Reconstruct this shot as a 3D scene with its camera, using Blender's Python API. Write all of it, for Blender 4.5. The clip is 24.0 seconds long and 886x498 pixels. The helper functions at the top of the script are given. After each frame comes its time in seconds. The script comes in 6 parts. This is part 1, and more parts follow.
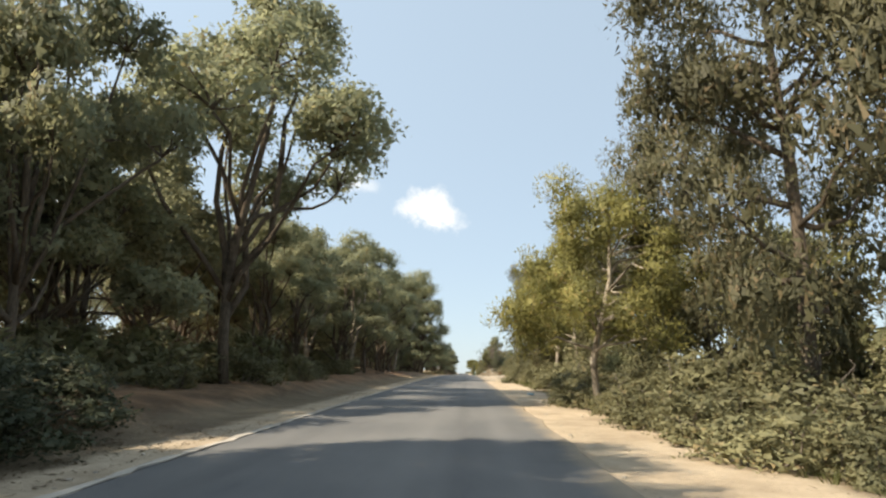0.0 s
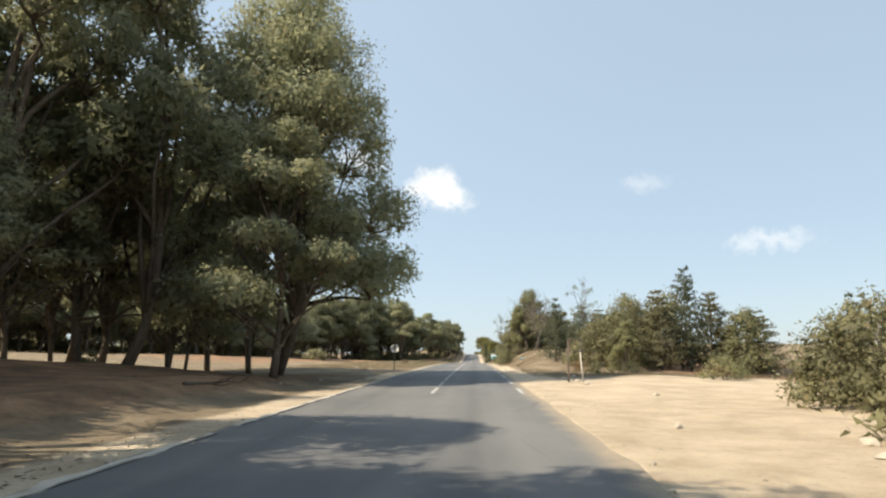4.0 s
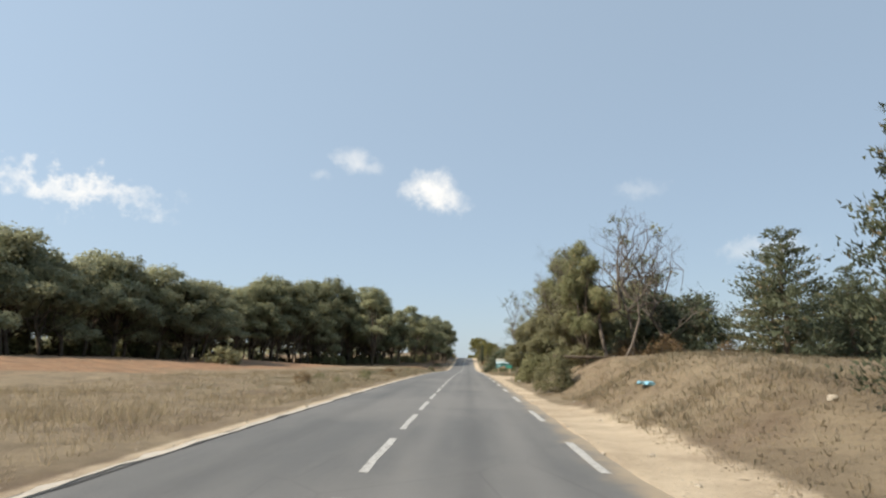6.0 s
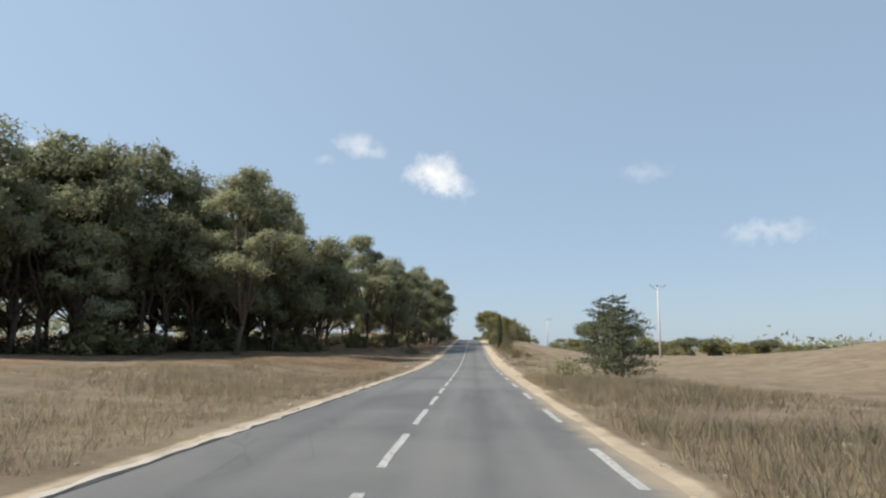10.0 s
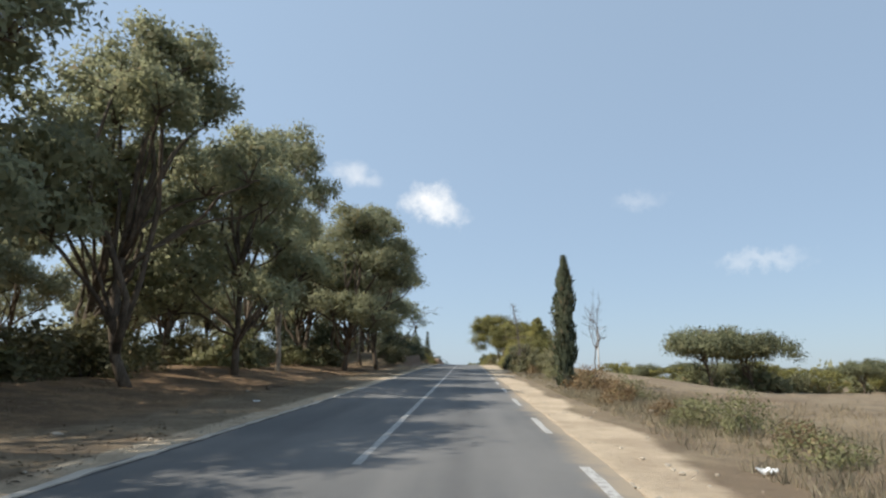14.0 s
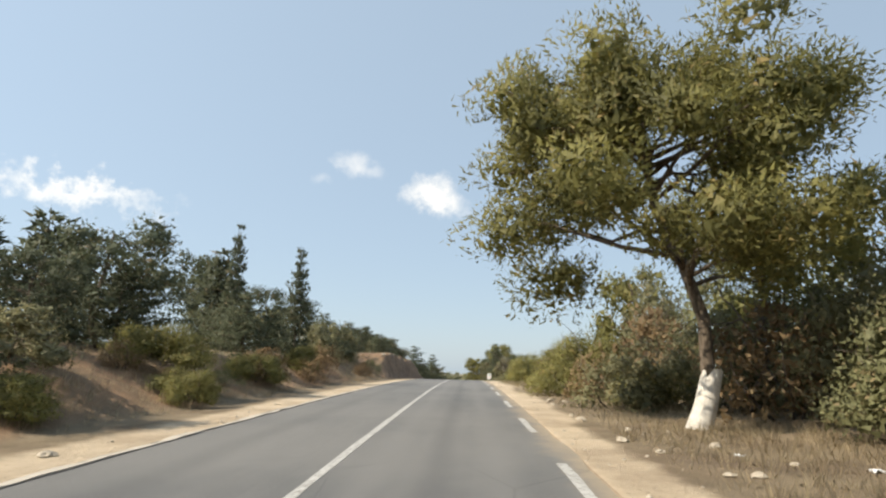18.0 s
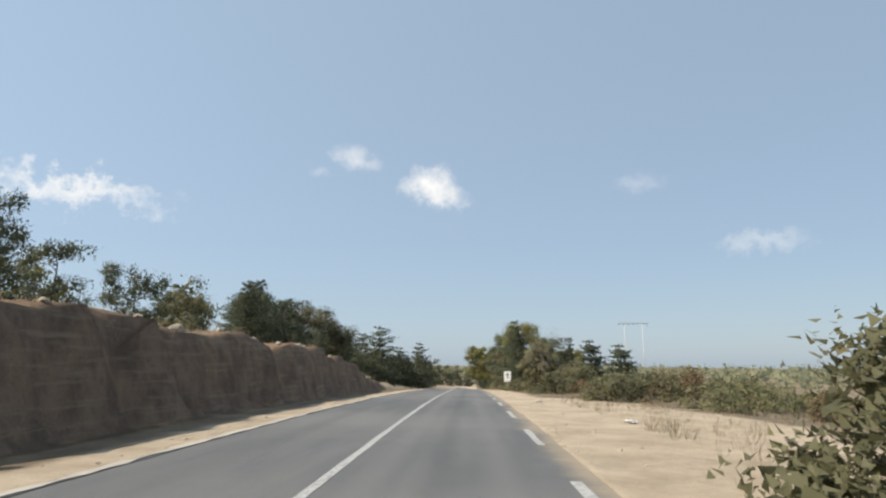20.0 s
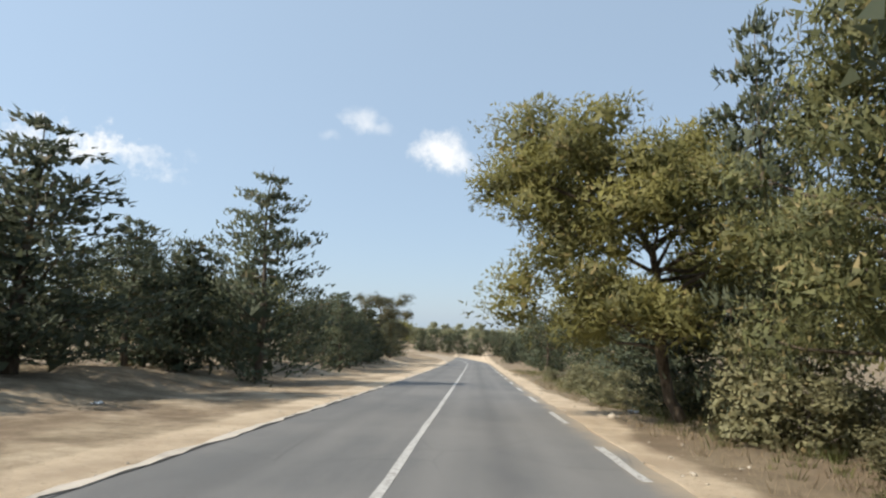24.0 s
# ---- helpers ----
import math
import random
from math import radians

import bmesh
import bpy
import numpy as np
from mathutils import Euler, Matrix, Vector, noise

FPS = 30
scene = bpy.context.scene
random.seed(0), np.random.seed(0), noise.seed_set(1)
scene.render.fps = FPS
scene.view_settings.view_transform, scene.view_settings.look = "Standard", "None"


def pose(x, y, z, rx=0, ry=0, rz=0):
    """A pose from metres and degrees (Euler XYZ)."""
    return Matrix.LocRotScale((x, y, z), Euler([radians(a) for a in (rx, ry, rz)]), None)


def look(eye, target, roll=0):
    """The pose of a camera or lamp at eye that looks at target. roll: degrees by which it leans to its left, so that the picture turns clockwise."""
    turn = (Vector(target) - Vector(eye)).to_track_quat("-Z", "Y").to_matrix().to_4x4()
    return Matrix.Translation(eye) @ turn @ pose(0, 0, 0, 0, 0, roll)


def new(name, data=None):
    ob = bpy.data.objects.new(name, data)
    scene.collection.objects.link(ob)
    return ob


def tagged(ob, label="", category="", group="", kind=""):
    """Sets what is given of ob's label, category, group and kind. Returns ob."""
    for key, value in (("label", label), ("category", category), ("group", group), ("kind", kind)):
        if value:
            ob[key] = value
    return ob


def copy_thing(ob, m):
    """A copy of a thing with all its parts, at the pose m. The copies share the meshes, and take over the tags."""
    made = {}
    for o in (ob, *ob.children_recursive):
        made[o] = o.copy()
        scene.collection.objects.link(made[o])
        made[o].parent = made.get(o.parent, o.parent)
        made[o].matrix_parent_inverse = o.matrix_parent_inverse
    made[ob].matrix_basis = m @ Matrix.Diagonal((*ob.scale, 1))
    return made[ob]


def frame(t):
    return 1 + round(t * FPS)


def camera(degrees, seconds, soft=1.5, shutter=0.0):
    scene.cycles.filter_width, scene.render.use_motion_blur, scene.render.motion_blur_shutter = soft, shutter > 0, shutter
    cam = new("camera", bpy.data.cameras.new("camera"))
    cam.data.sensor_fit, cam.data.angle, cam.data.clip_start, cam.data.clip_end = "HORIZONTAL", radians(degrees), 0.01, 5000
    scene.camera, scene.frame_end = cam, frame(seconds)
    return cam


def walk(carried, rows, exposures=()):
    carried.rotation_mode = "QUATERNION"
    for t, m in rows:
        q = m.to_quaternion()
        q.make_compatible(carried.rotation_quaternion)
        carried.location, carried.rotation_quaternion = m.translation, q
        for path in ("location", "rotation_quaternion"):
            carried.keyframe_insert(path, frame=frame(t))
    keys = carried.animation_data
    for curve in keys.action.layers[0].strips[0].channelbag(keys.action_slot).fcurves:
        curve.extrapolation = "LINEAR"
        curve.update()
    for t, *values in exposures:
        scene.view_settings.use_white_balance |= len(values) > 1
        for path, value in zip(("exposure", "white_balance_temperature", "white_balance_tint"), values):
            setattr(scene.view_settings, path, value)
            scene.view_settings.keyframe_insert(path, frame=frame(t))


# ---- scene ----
ROWS = [
    (0, 1.35, 0, 1.35, 12.92, -0.68, 2.11),
    (0.5, 1.35, 11.98, 1.757, 12.66, -0.68, 1.73),
    (1, 1.35, 21.81, 2.092, 12.45, -1.28, 2.11),
    (1.5, 1.35, 32.27, 2.447, 12.09, -0.78, 1.62),
    (3.5, 1.35, 75.5, 3.774, 11.16, -0.98, 2.97),
    (4, 1.35, 86.25, 4.063, 11, -0.38, 2.97),
    (4.5, 1.343, 97, 4.337, 11.26, -0.08, 2.22),
    (5, 1.337, 107.42, 4.585, 11.37, -0.78, 2.22),
    (5.5, 1.33, 118.51, 4.828, 11.26, -1.08, 2.11),
    (6, 1.21, 128.59, 5.03, 11.26, -1.25, 2.32),
    (6.5, 1.09, 139.34, 5.225, 10.53, -1.82, 2.49),
    (7, 0.97, 149.76, 5.39, 10.9, -2.29, 2.49),
    (7.5, 1.02, 160.84, 5.539, 10.9, -2.68, 2.32),
    (8, 1.07, 171.6, 5.659, 10.79, -2.27, 2.32),
    (8.5, 1.12, 183.02, 5.81, 10.53, -1.56, 2.7),
    (9, 1.075, 192.76, 5.89, 10.17, -1.13, 2.97),
    (9.5, 1.03, 204.52, 5.92, 9.69, -0.7, 2.86),
    (11.5, 1.52, 241.48, 5.921, 10.17, -2.65, 2.49),
    (12, 1.55, 251.9, 5.955, 10.06, -2.22, 2.22),
    (12.5, 1.57, 262.65, 6.033, 10.53, -2.08, 2.86),
    (13, 1.55, 272.4, 6.195, 11.37, -1.65, 3.08),
    (13.5, 1.475, 283.82, 6.497, 12.2, -0.92, 2.7),
    (14, 1.4, 295.58, 6.902, 12.45, -1, 2.32),
    (14.5, 1.415, 308.01, 7.392, 11.73, -1.38, 2.22),
    (15, 1.43, 319.44, 7.88, 12.45, -1.05, 2.32),
    (15.5, 1.485, 331.53, 8.415, 11.63, -2.12, 2.49),
    (16, 1.54, 343.96, 8.972, 11.83, -1.58, 2.32),
    (16.5, 1.56, 356.4, 9.521, 12.2, -1.79, 2.22),
    (17, 1.58, 367.82, 10.001, 12.3, -2, 2.49),
    (17.5, 1.597, 379.58, 10.449, 11.63, -1.85, 2.59),
    (18, 1.65, 393.02, 10.885, 11.63, -1.4, 2.32),
    (18.5, 1.63, 405.79, 11.204, 11, -2.95, 2.59),
    (20.5, 1.67, 454, 11.526, 10.74, -0.17, 2.43),
    (21, 1.66, 464.66, 11.391, 9.38, -0.8, 2.49),
    (21.5, 1.68, 476.19, 11.154, 8.22, -0.65, 2.22),
    (22, 1.7, 488.23, 10.829, 8.22, -0.2, 2.43),
    (22.5, 1.68, 500.7, 10.452, 8.06, -0.05, 2.86),
    (23, 1.42, 512.48, 10.059, 7.79, -1.15, 3.51),
    (23.5, 1.14, 525.29, 9.59, 7.79, -1.05, 3.35),
    (24, 0.9, 537.76, 9.091, 7.58, -1.85, 3.08),
]
EXPOSURES = [(0.0, 0.82, 7300, 10), (1.5, 0.7, 7000, 10), (4.0, 0.74, 7200, 10), (5.0, 0.44, 6900, 10), (7.0, 0.38, 6850, 10), (8.0, 0.42, 6900, 10), (9.0, 0.26, 6500, 10), (12.0, 0.44, 6550, 10),
             (14.0, 0.36, 6450, 10), (15.0, 0.56, 6800, 10), (16.0, 0.42, 6600, 10), (18.0, 0.54, 7000, 10), (20.5, 0.2, 6550, 10), (21.0, 0.16, 6500, 10), (22.0, 0.32, 6550, 10), (23.0, 0.36, 6600, 10), (24.0, 0.48, 6600, 10)]
cam = camera(73.0, 24.0, soft=2.3, shutter=0.0)
walk(cam, [(t, pose(x, y, z, 90 + p, r, w)) for t, x, y, z, p, r, w in ROWS], EXPOSURES)

# ---- light ----
SUN = Vector((-0.635, -0.365, 0.68)).normalized()
sun_data = bpy.data.lights.new("sun", "SUN")
sun_data.energy, sun_data.angle, sun_data.color = 4.6, radians(0.55), (1.0, 0.93, 0.82)
sun = new("sun", sun_data)
sun.matrix_world = look(SUN * 200, (0, 0, 0))


class Nodes:
    """Short hand for building node trees."""

    def __init__(self, tree):
        self.tree = tree

    def add(self, kind, inputs=None, **settings):
        n = self.tree.nodes.new(kind)
        if "operation" in settings:
            n.operation = settings["operation"]
        if "feature" in settings:
            n.feature = settings["feature"]
        if "interpolation_type" in settings:
            n.interpolation_type = settings["interpolation_type"]
        if "data_type" in settings:
            n.data_type = settings["data_type"]
            n.blend_type = settings["blend_type"]
        if "layer_name" in settings:
            n.layer_name = settings["layer_name"]
        for k, v in (inputs or {}).items():
            self.put(n.inputs[k], v)
        return n

    def put(self, socket, v):
        if isinstance(v, bpy.types.NodeSocket):
            self.tree.links.new(v, socket)
        elif isinstance(v, bpy.types.Node):
            self.tree.links.new(v.outputs[0], socket)
        else:
            socket.default_value = v

    def math(self, op, a, b=0.0, c=0.0):
        return self.add("ShaderNodeMath", {0: a, 1: b, 2: c}, operation=op).outputs[0]

    def noise(self, scale, detail=4.0, rough=0.6, vector=None, distort=0.0):
        n = self.add("ShaderNodeTexNoise", {"Scale": scale, "Detail": detail, "Roughness": rough, "Distortion": distort})
        if vector is not None:
            self.put(n.inputs["Vector"], vector)
        return n.outputs["Fac"]

    def ramp(self, fac, *stops):
        n = self.add("ShaderNodeValToRGB", {"Fac": fac})
        els = n.color_ramp.elements
        while len(els) < len(stops):
            els.new(0.5)
        for e, (p, c) in zip(els, stops):
            e.position = p
            e.color = c if len(c) == 4 else (*c, 1.0)
        return n.outputs["Color"]

    def step(self, v, lo, hi):
        return self.add("ShaderNodeMapRange", {"Value": v, "From Min": lo, "From Max": hi}, interpolation_type="SMOOTHSTEP").outputs[0]

    def mix(self, fac, a, b, blend="MIX"):
        n = self.add("ShaderNodeMix", data_type="RGBA", blend_type=blend)
        for i, v in ((0, fac), (6, a), (7, b)):
            self.put(n.inputs[i], (*v, 1.0) if isinstance(v, tuple) and len(v) == 3 else v)
        return n.outputs[2]


def make_world():
    world = bpy.data.worlds.new("sky")
    scene.world = world
    world.use_nodes = True
    n = Nodes(world.node_tree)
    bg, out = n.tree.nodes["Background"], n.tree.nodes["World Output"]
    sky = n.add("ShaderNodeTexSky")
    sky.sky_type, sky.sun_disc = "NISHITA", False
    sky.sun_elevation, sky.sun_rotation = math.asin(SUN.z), math.atan2(SUN.x, SUN.y)
    sky.air_density, sky.dust_density, sky.ozone_density, sky.altitude = 1.1, 0.9, 2.0, 50.0
    way = n.add("ShaderNodeTexCoord").outputs["Generated"]
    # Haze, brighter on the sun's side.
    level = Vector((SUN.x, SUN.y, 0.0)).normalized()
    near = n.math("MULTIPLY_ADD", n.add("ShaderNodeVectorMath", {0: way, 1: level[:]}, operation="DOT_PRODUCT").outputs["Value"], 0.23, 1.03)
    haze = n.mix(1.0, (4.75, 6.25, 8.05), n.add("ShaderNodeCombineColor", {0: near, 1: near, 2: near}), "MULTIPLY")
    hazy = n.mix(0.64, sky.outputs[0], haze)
    warp = n.add("ShaderNodeTexNoise", {"Vector": way, "Scale": 26.0, "Detail": 6.0, "Roughness": 0.62})
    fine = n.noise(60.0, 5.0, 0.65, way)
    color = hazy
    # Clouds low over the end of the road: azimuth to the right, elevation, half width, half height, density.
    for az, el, wide, high, dense in CLOUDS:
        a, e = radians(az), radians(el)
        mid = (math.sin(a) * math.cos(e), math.cos(a) * math.cos(e), math.sin(e))
        off = n.add("ShaderNodeVectorMath", {0: way, 1: mid}, operation="SUBTRACT")
        bent = n.add("ShaderNodeVectorMath", {0: warp.outputs["Color"], 1: (0.5, 0.5, 0.5)}, operation="SUBTRACT")
        bent = n.add("ShaderNodeVectorMath", {0: bent, 1: (radians(wide) * 1.5,) * 3}, operation="MULTIPLY")
        off = n.add("ShaderNodeVectorMath", {0: off, 1: bent}, operation="ADD")
        side = n.add("ShaderNodeVectorMath", {0: off, 1: (math.cos(a), -math.sin(a), 0.0)}, operation="DOT_PRODUCT").outputs["Value"]
        rise = n.add("ShaderNodeSeparateXYZ", {0: off}).outputs["Z"]
        u, v = n.math("DIVIDE", side, radians(wide)), n.math("DIVIDE", rise, radians(high))
        far = n.math("SQRT", n.math("ADD", n.math("MULTIPLY", u, u), n.math("MULTIPLY", v, v)))
        body = n.math("SUBTRACT", 1.0, n.step(n.math("ADD", far, n.math("MULTIPLY", n.math("SUBTRACT", fine, 0.5), 0.9)), -0.1, 1.3))
        color = n.mix(n.math("MULTIPLY", body, dense), color, (9.6, 9.6, 9.5))
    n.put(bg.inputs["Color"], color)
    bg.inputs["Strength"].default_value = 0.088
    n.put(out.inputs["Surface"], bg)


CLOUDS = ((-3.8, 16.9, 2.7, 1.7, 1.0), (-2.6, 15.9, 2.4, 1.2, 0.7), (-11.6, 19.4, 2.0, 1.0, 0.5), (-9.7, 18.6, 1.2, 0.6, 0.3), (-14.8, 17.6, 1.0, 0.5, 0.2), (-35.0, 13.7, 6.4, 1.5, 0.8),
          (16.2, 16.6, 2.2, 0.8, 0.2), (25.8, 10.6, 3.6, 1.0, 0.3))
make_world()


# ---- materials ----
def material(name, rough=0.8):
    m = bpy.data.materials.new(name)
    m.use_nodes = True
    n = Nodes(m.node_tree)
    b = n.tree.nodes["Principled BSDF"]
    b.inputs["Roughness"].default_value = rough
    b.inputs["Specular IOR Level"].default_value = 0.25
    return m, n, b


def bump(n, b, height, strength=0.4, distance=0.02):
    n.put(b.inputs["Normal"], n.add("ShaderNodeBump", {"Height": height, "Strength": strength, "Distance": distance}))


def foliage(name, dark, light, dry=None, share=0.0, gloss=0.6, glow=0.36):
    """Leaves: colour differs from leaf to leaf, from clump to clump and from tree to tree; light shines through."""
    m, n, b = material(name, gloss)
    geo, info = n.add("ShaderNodeNewGeometry"), n.add("ShaderNodeObjectInfo")
    where = n.add("ShaderNodeTexCoord").outputs["Object"]
    isle = geo.outputs["Random Per Island"]
    blend = n.math("ADD", n.math("MULTIPLY", isle, 0.46), n.math("MULTIPLY", n.step(n.noise(0.7, 4, 0.6, where), 0.32, 0.68), 0.54))
    c = n.mix(blend, dark, light)
    if dry:
        c = n.mix(n.math("MULTIPLY", n.step(n.math("ADD", isle, n.math("MULTIPLY", n.noise(0.9, 2, 0.5, where), 0.8)), 1.35 - share, 1.5 - share), 0.85), c, dry)
    tone = n.math("ADD", 0.78, n.math("MULTIPLY", info.outputs["Random"], 0.42))
    c = n.mix(1.0, c, n.add("ShaderNodeCombineColor", {0: tone, 1: tone, 2: tone}), "MULTIPLY")
    n.put(b.inputs["Base Color"], c)
    through_leaf = n.add("ShaderNodeBsdfTranslucent", {"Color": n.mix(0.5, c, light)})
    both = n.add("ShaderNodeMixShader", {0: glow, 1: b.outputs[0], 2: through_leaf})
    n.put(n.tree.nodes["Material Output"].inputs["Surface"], both)
    return m


def bark(name, dark, light, scale=6.0):
    m, n, b = material(name, 0.9)
    where = n.add("ShaderNodeTexCoord").outputs["Object"]
    long = n.add("ShaderNodeMapping", {"Vector": where, "Scale": (3.0, 3.0, 0.5)})
    f = n.noise(scale, 6, 0.7, long)
    patch = n.noise(1.3, 3, 0.6, where)
    c = n.mix(n.step(f, 0.3, 0.7), dark, light)
    n.put(b.inputs["Base Color"], n.mix(n.step(patch, 0.45, 0.75), c, tuple(v * 0.55 for v in dark)))
    bump(n, b, f, 0.7, 0.03)
    return m


def plain(name, color, rough=0.7, metal=0.0, wear=0.25, scale=14.0):
    """Paint, metal or plastic with stains and slight wear."""
    m, n, b = material(name, rough)
    b.inputs["Metallic"].default_value = metal
    where = n.add("ShaderNodeTexCoord").outputs["Object"]
    f, g = n.noise(scale, 6, 0.7, where), n.noise(scale * 6, 4, 0.6, where)
    c = n.mix(n.math("MULTIPLY", n.step(f, 0.42, 0.75), wear * 2), color, tuple(v * 0.5 for v in color))
    n.put(b.inputs["Base Color"], n.mix(n.math("MULTIPLY", g, wear), c, tuple(min(1.0, v * 1.3 + 0.03) for v in color)))
    bump(n, b, g, 0.15, 0.004)
    return m


def asphalt_material():
    m, n, b = material("asphalt", 0.85)
    where = n.add("ShaderNodeNewGeometry").outputs["Position"]
    xyz = n.add("ShaderNodeSeparateXYZ", {0: where})
    grit, fine = n.noise(45.0, 5, 0.75, where), n.noise(160.0, 3, 0.6, where)
    long = n.add("ShaderNodeMapping", {"Vector": where, "Scale": (1.0, 0.12, 1.0)})
    streak = n.noise(0.9, 5, 0.6, long)
    patch = n.noise(0.16, 4, 0.6, where)
    c = n.mix(n.step(patch, 0.35, 0.65), (0.125, 0.126, 0.124), (0.185, 0.18, 0.17))
    c = n.mix(n.math("MULTIPLY", n.step(streak, 0.4, 0.72), 0.5), c, (0.22, 0.212, 0.197))
    # Wheel tracks polished a little lighter, oil-dark strip between them.
    for mid, wide, tone, amount in ((0.55, 0.35, (0.21, 0.204, 0.193), 0.45), (2.05, 0.35, (0.21, 0.204, 0.193), 0.45), (1.3, 0.3, (0.085, 0.085, 0.085), 0.35), (-1.7, 0.4, (0.09, 0.09, 0.088), 0.3)):
        band = n.math("SUBTRACT", 1.0, n.step(n.math("ABSOLUTE", n.math("SUBTRACT", n.math("ADD", xyz.outputs["X"], n.math("MULTIPLY", streak, 0.25)), mid + 0.12)), 0.0, wide))
        c = n.mix(n.math("MULTIPLY", band, amount), c, tone)
    # Sand blown over the edges.
    edge = n.math("MAXIMUM", n.step(n.math("ADD", xyz.outputs["X"], n.math("MULTIPLY", n.noise(0.7, 5, 0.7, where), 1.1)), 3.25, 3.85),
                  n.step(n.math("SUBTRACT", n.math("MULTIPLY", n.noise(0.8, 5, 0.7, where), 0.9), xyz.outputs["X"]), 3.25, 3.65))
    c = n.mix(n.math("MULTIPLY", edge, 0.8), c, (0.42, 0.33, 0.22))
    vor = n.add("ShaderNodeTexVoronoi", {"Vector": n.add("ShaderNodeMapping", {"Vector": where, "Scale": (0.55, 0.3, 1.0)}), "Scale": 1.0}, feature="DISTANCE_TO_EDGE")
    crack = n.math("MULTIPLY", n.math("SUBTRACT", 1.0, n.step(vor.outputs["Distance"], 0.0, 0.012)), n.step(n.noise(0.12, 2, 0.5, where), 0.52, 0.6))
    c = n.mix(n.math("MULTIPLY", crack, 0.22), c, (0.035, 0.035, 0.034))
    c = n.mix(n.math("MULTIPLY", n.step(grit, 0.45, 0.8), 0.4), c, (0.24, 0.235, 0.22))
    n.put(b.inputs["Base Color"], n.mix(n.math("MULTIPLY", fine, 0.35), c, (0.06, 0.06, 0.06)))
    bump(n, b, n.math("ADD", grit, n.math("MULTIPLY", fine, 0.6)), 0.55, 0.012)
    return m


def ground_material():
    """Sandy verge, straw, red earth and leaf litter, mixed by the soil map of the ground and broken up by noise."""
    m, n, b = material("soil_and_dry_grass", 0.95)
    where = n.add("ShaderNodeNewGeometry").outputs["Position"]
    soil = n.add("ShaderNodeVertexColor", layer_name="soil_mix")
    rgb = n.add("ShaderNodeSeparateColor", {0: soil.outputs["Color"]})
    wide, mid, fine, grain = n.noise(0.09, 5, 0.6, where), n.noise(0.7, 6, 0.7, where), n.noise(6.0, 6, 0.75, where), n.noise(60.0, 4, 0.7, where)
    litter = n.mix(n.step(mid, 0.35, 0.7), (0.13, 0.085, 0.05), (0.3, 0.2, 0.11))
    litter = n.mix(n.math("MULTIPLY", n.step(fine, 0.45, 0.7), 0.6), litter, (0.085, 0.062, 0.04))
    straw = n.mix(n.step(mid, 0.3, 0.72), (0.175, 0.133, 0.086), (0.3, 0.235, 0.153))
    straw = n.mix(n.math("MULTIPLY", n.step(n.noise(0.22, 5, 0.65, where), 0.48, 0.66), 0.6), straw, (0.16, 0.11, 0.072))
    straw = n.mix(n.math("MULTIPLY", n.step(fine, 0.5, 0.75), 0.55), straw, (0.12, 0.088, 0.05))
    red = n.mix(n.step(mid, 0.3, 0.7), (0.2, 0.108, 0.06), (0.36, 0.21, 0.12))
    sand = n.mix(n.step(mid, 0.3, 0.7), (0.41, 0.318, 0.22), (0.6, 0.487, 0.348))
    sand = n.mix(n.math("MULTIPLY", n.step(fine, 0.52, 0.78), 0.5), sand, (0.36, 0.26, 0.16))
    wob = n.math("MULTIPLY", n.math("SUBTRACT", n.math("ADD", n.math("MULTIPLY", mid, 0.6), n.math("MULTIPLY", wide, 0.4)), 0.5), 1.1)
    c = litter
    for k, tone in ((1, straw), (2, red), (0, sand)):
        c = n.mix(n.step(n.math("ADD", rgb.outputs[k], wob), 0.3, 0.7), c, tone)
    rise = n.add("ShaderNodeSeparateXYZ", {0: n.add("ShaderNodeNewGeometry").outputs["True Normal"]}).outputs["Z"]
    runs = n.noise(1.0, 6, 0.7, n.add("ShaderNodeMapping", {"Vector": where, "Scale": (1.3, 1.3, 0.75)}))
    beds = n.noise(1.0, 5, 0.7, n.add("ShaderNodeMapping", {"Vector": where, "Scale": (0.4, 0.4, 6.0)}))
    cut = n.mix(n.step(runs, 0.32, 0.7), (0.12, 0.083, 0.06), (0.26, 0.175, 0.118))
    cut = n.mix(n.math("MULTIPLY", n.step(beds, 0.5, 0.66), 0.6), cut, (0.3, 0.22, 0.15))
    c = n.mix(n.math("SUBTRACT", 1.0, n.step(rise, 0.62, 0.9)), c, cut)
    c = n.mix(n.math("MULTIPLY", n.step(grain, 0.5, 0.8), 0.22), c, (0.7, 0.6, 0.46))
    c = n.mix(n.math("MULTIPLY", n.step(n.noise(18.0, 3, 0.6, where), 0.6, 0.72), 0.5), c, (0.09, 0.065, 0.04))
    n.put(b.inputs["Base Color"], c)
    bump(n, b, n.math("ADD", n.math("ADD", mid, fine), n.math("MULTIPLY", grain, 0.4)), 0.8, 0.09)
    return m


def paint_material():
    m, n, b = material("worn_road_paint", 0.75)
    where = n.add("ShaderNodeNewGeometry").outputs["Position"]
    chips, grit = n.noise(12.0, 6, 0.8, where), n.noise(70.0, 4, 0.7, where)
    gone = n.step(n.math("ADD", chips, n.math("MULTIPLY", grit, 0.3)), 0.56, 0.82)
    c = n.mix(grit, (0.38, 0.37, 0.35), (0.54, 0.53, 0.5))
    n.put(b.inputs["Base Color"], n.mix(gone, c, (0.2, 0.19, 0.17)))
    bump(n, b, grit, 0.4, 0.006)
    return m


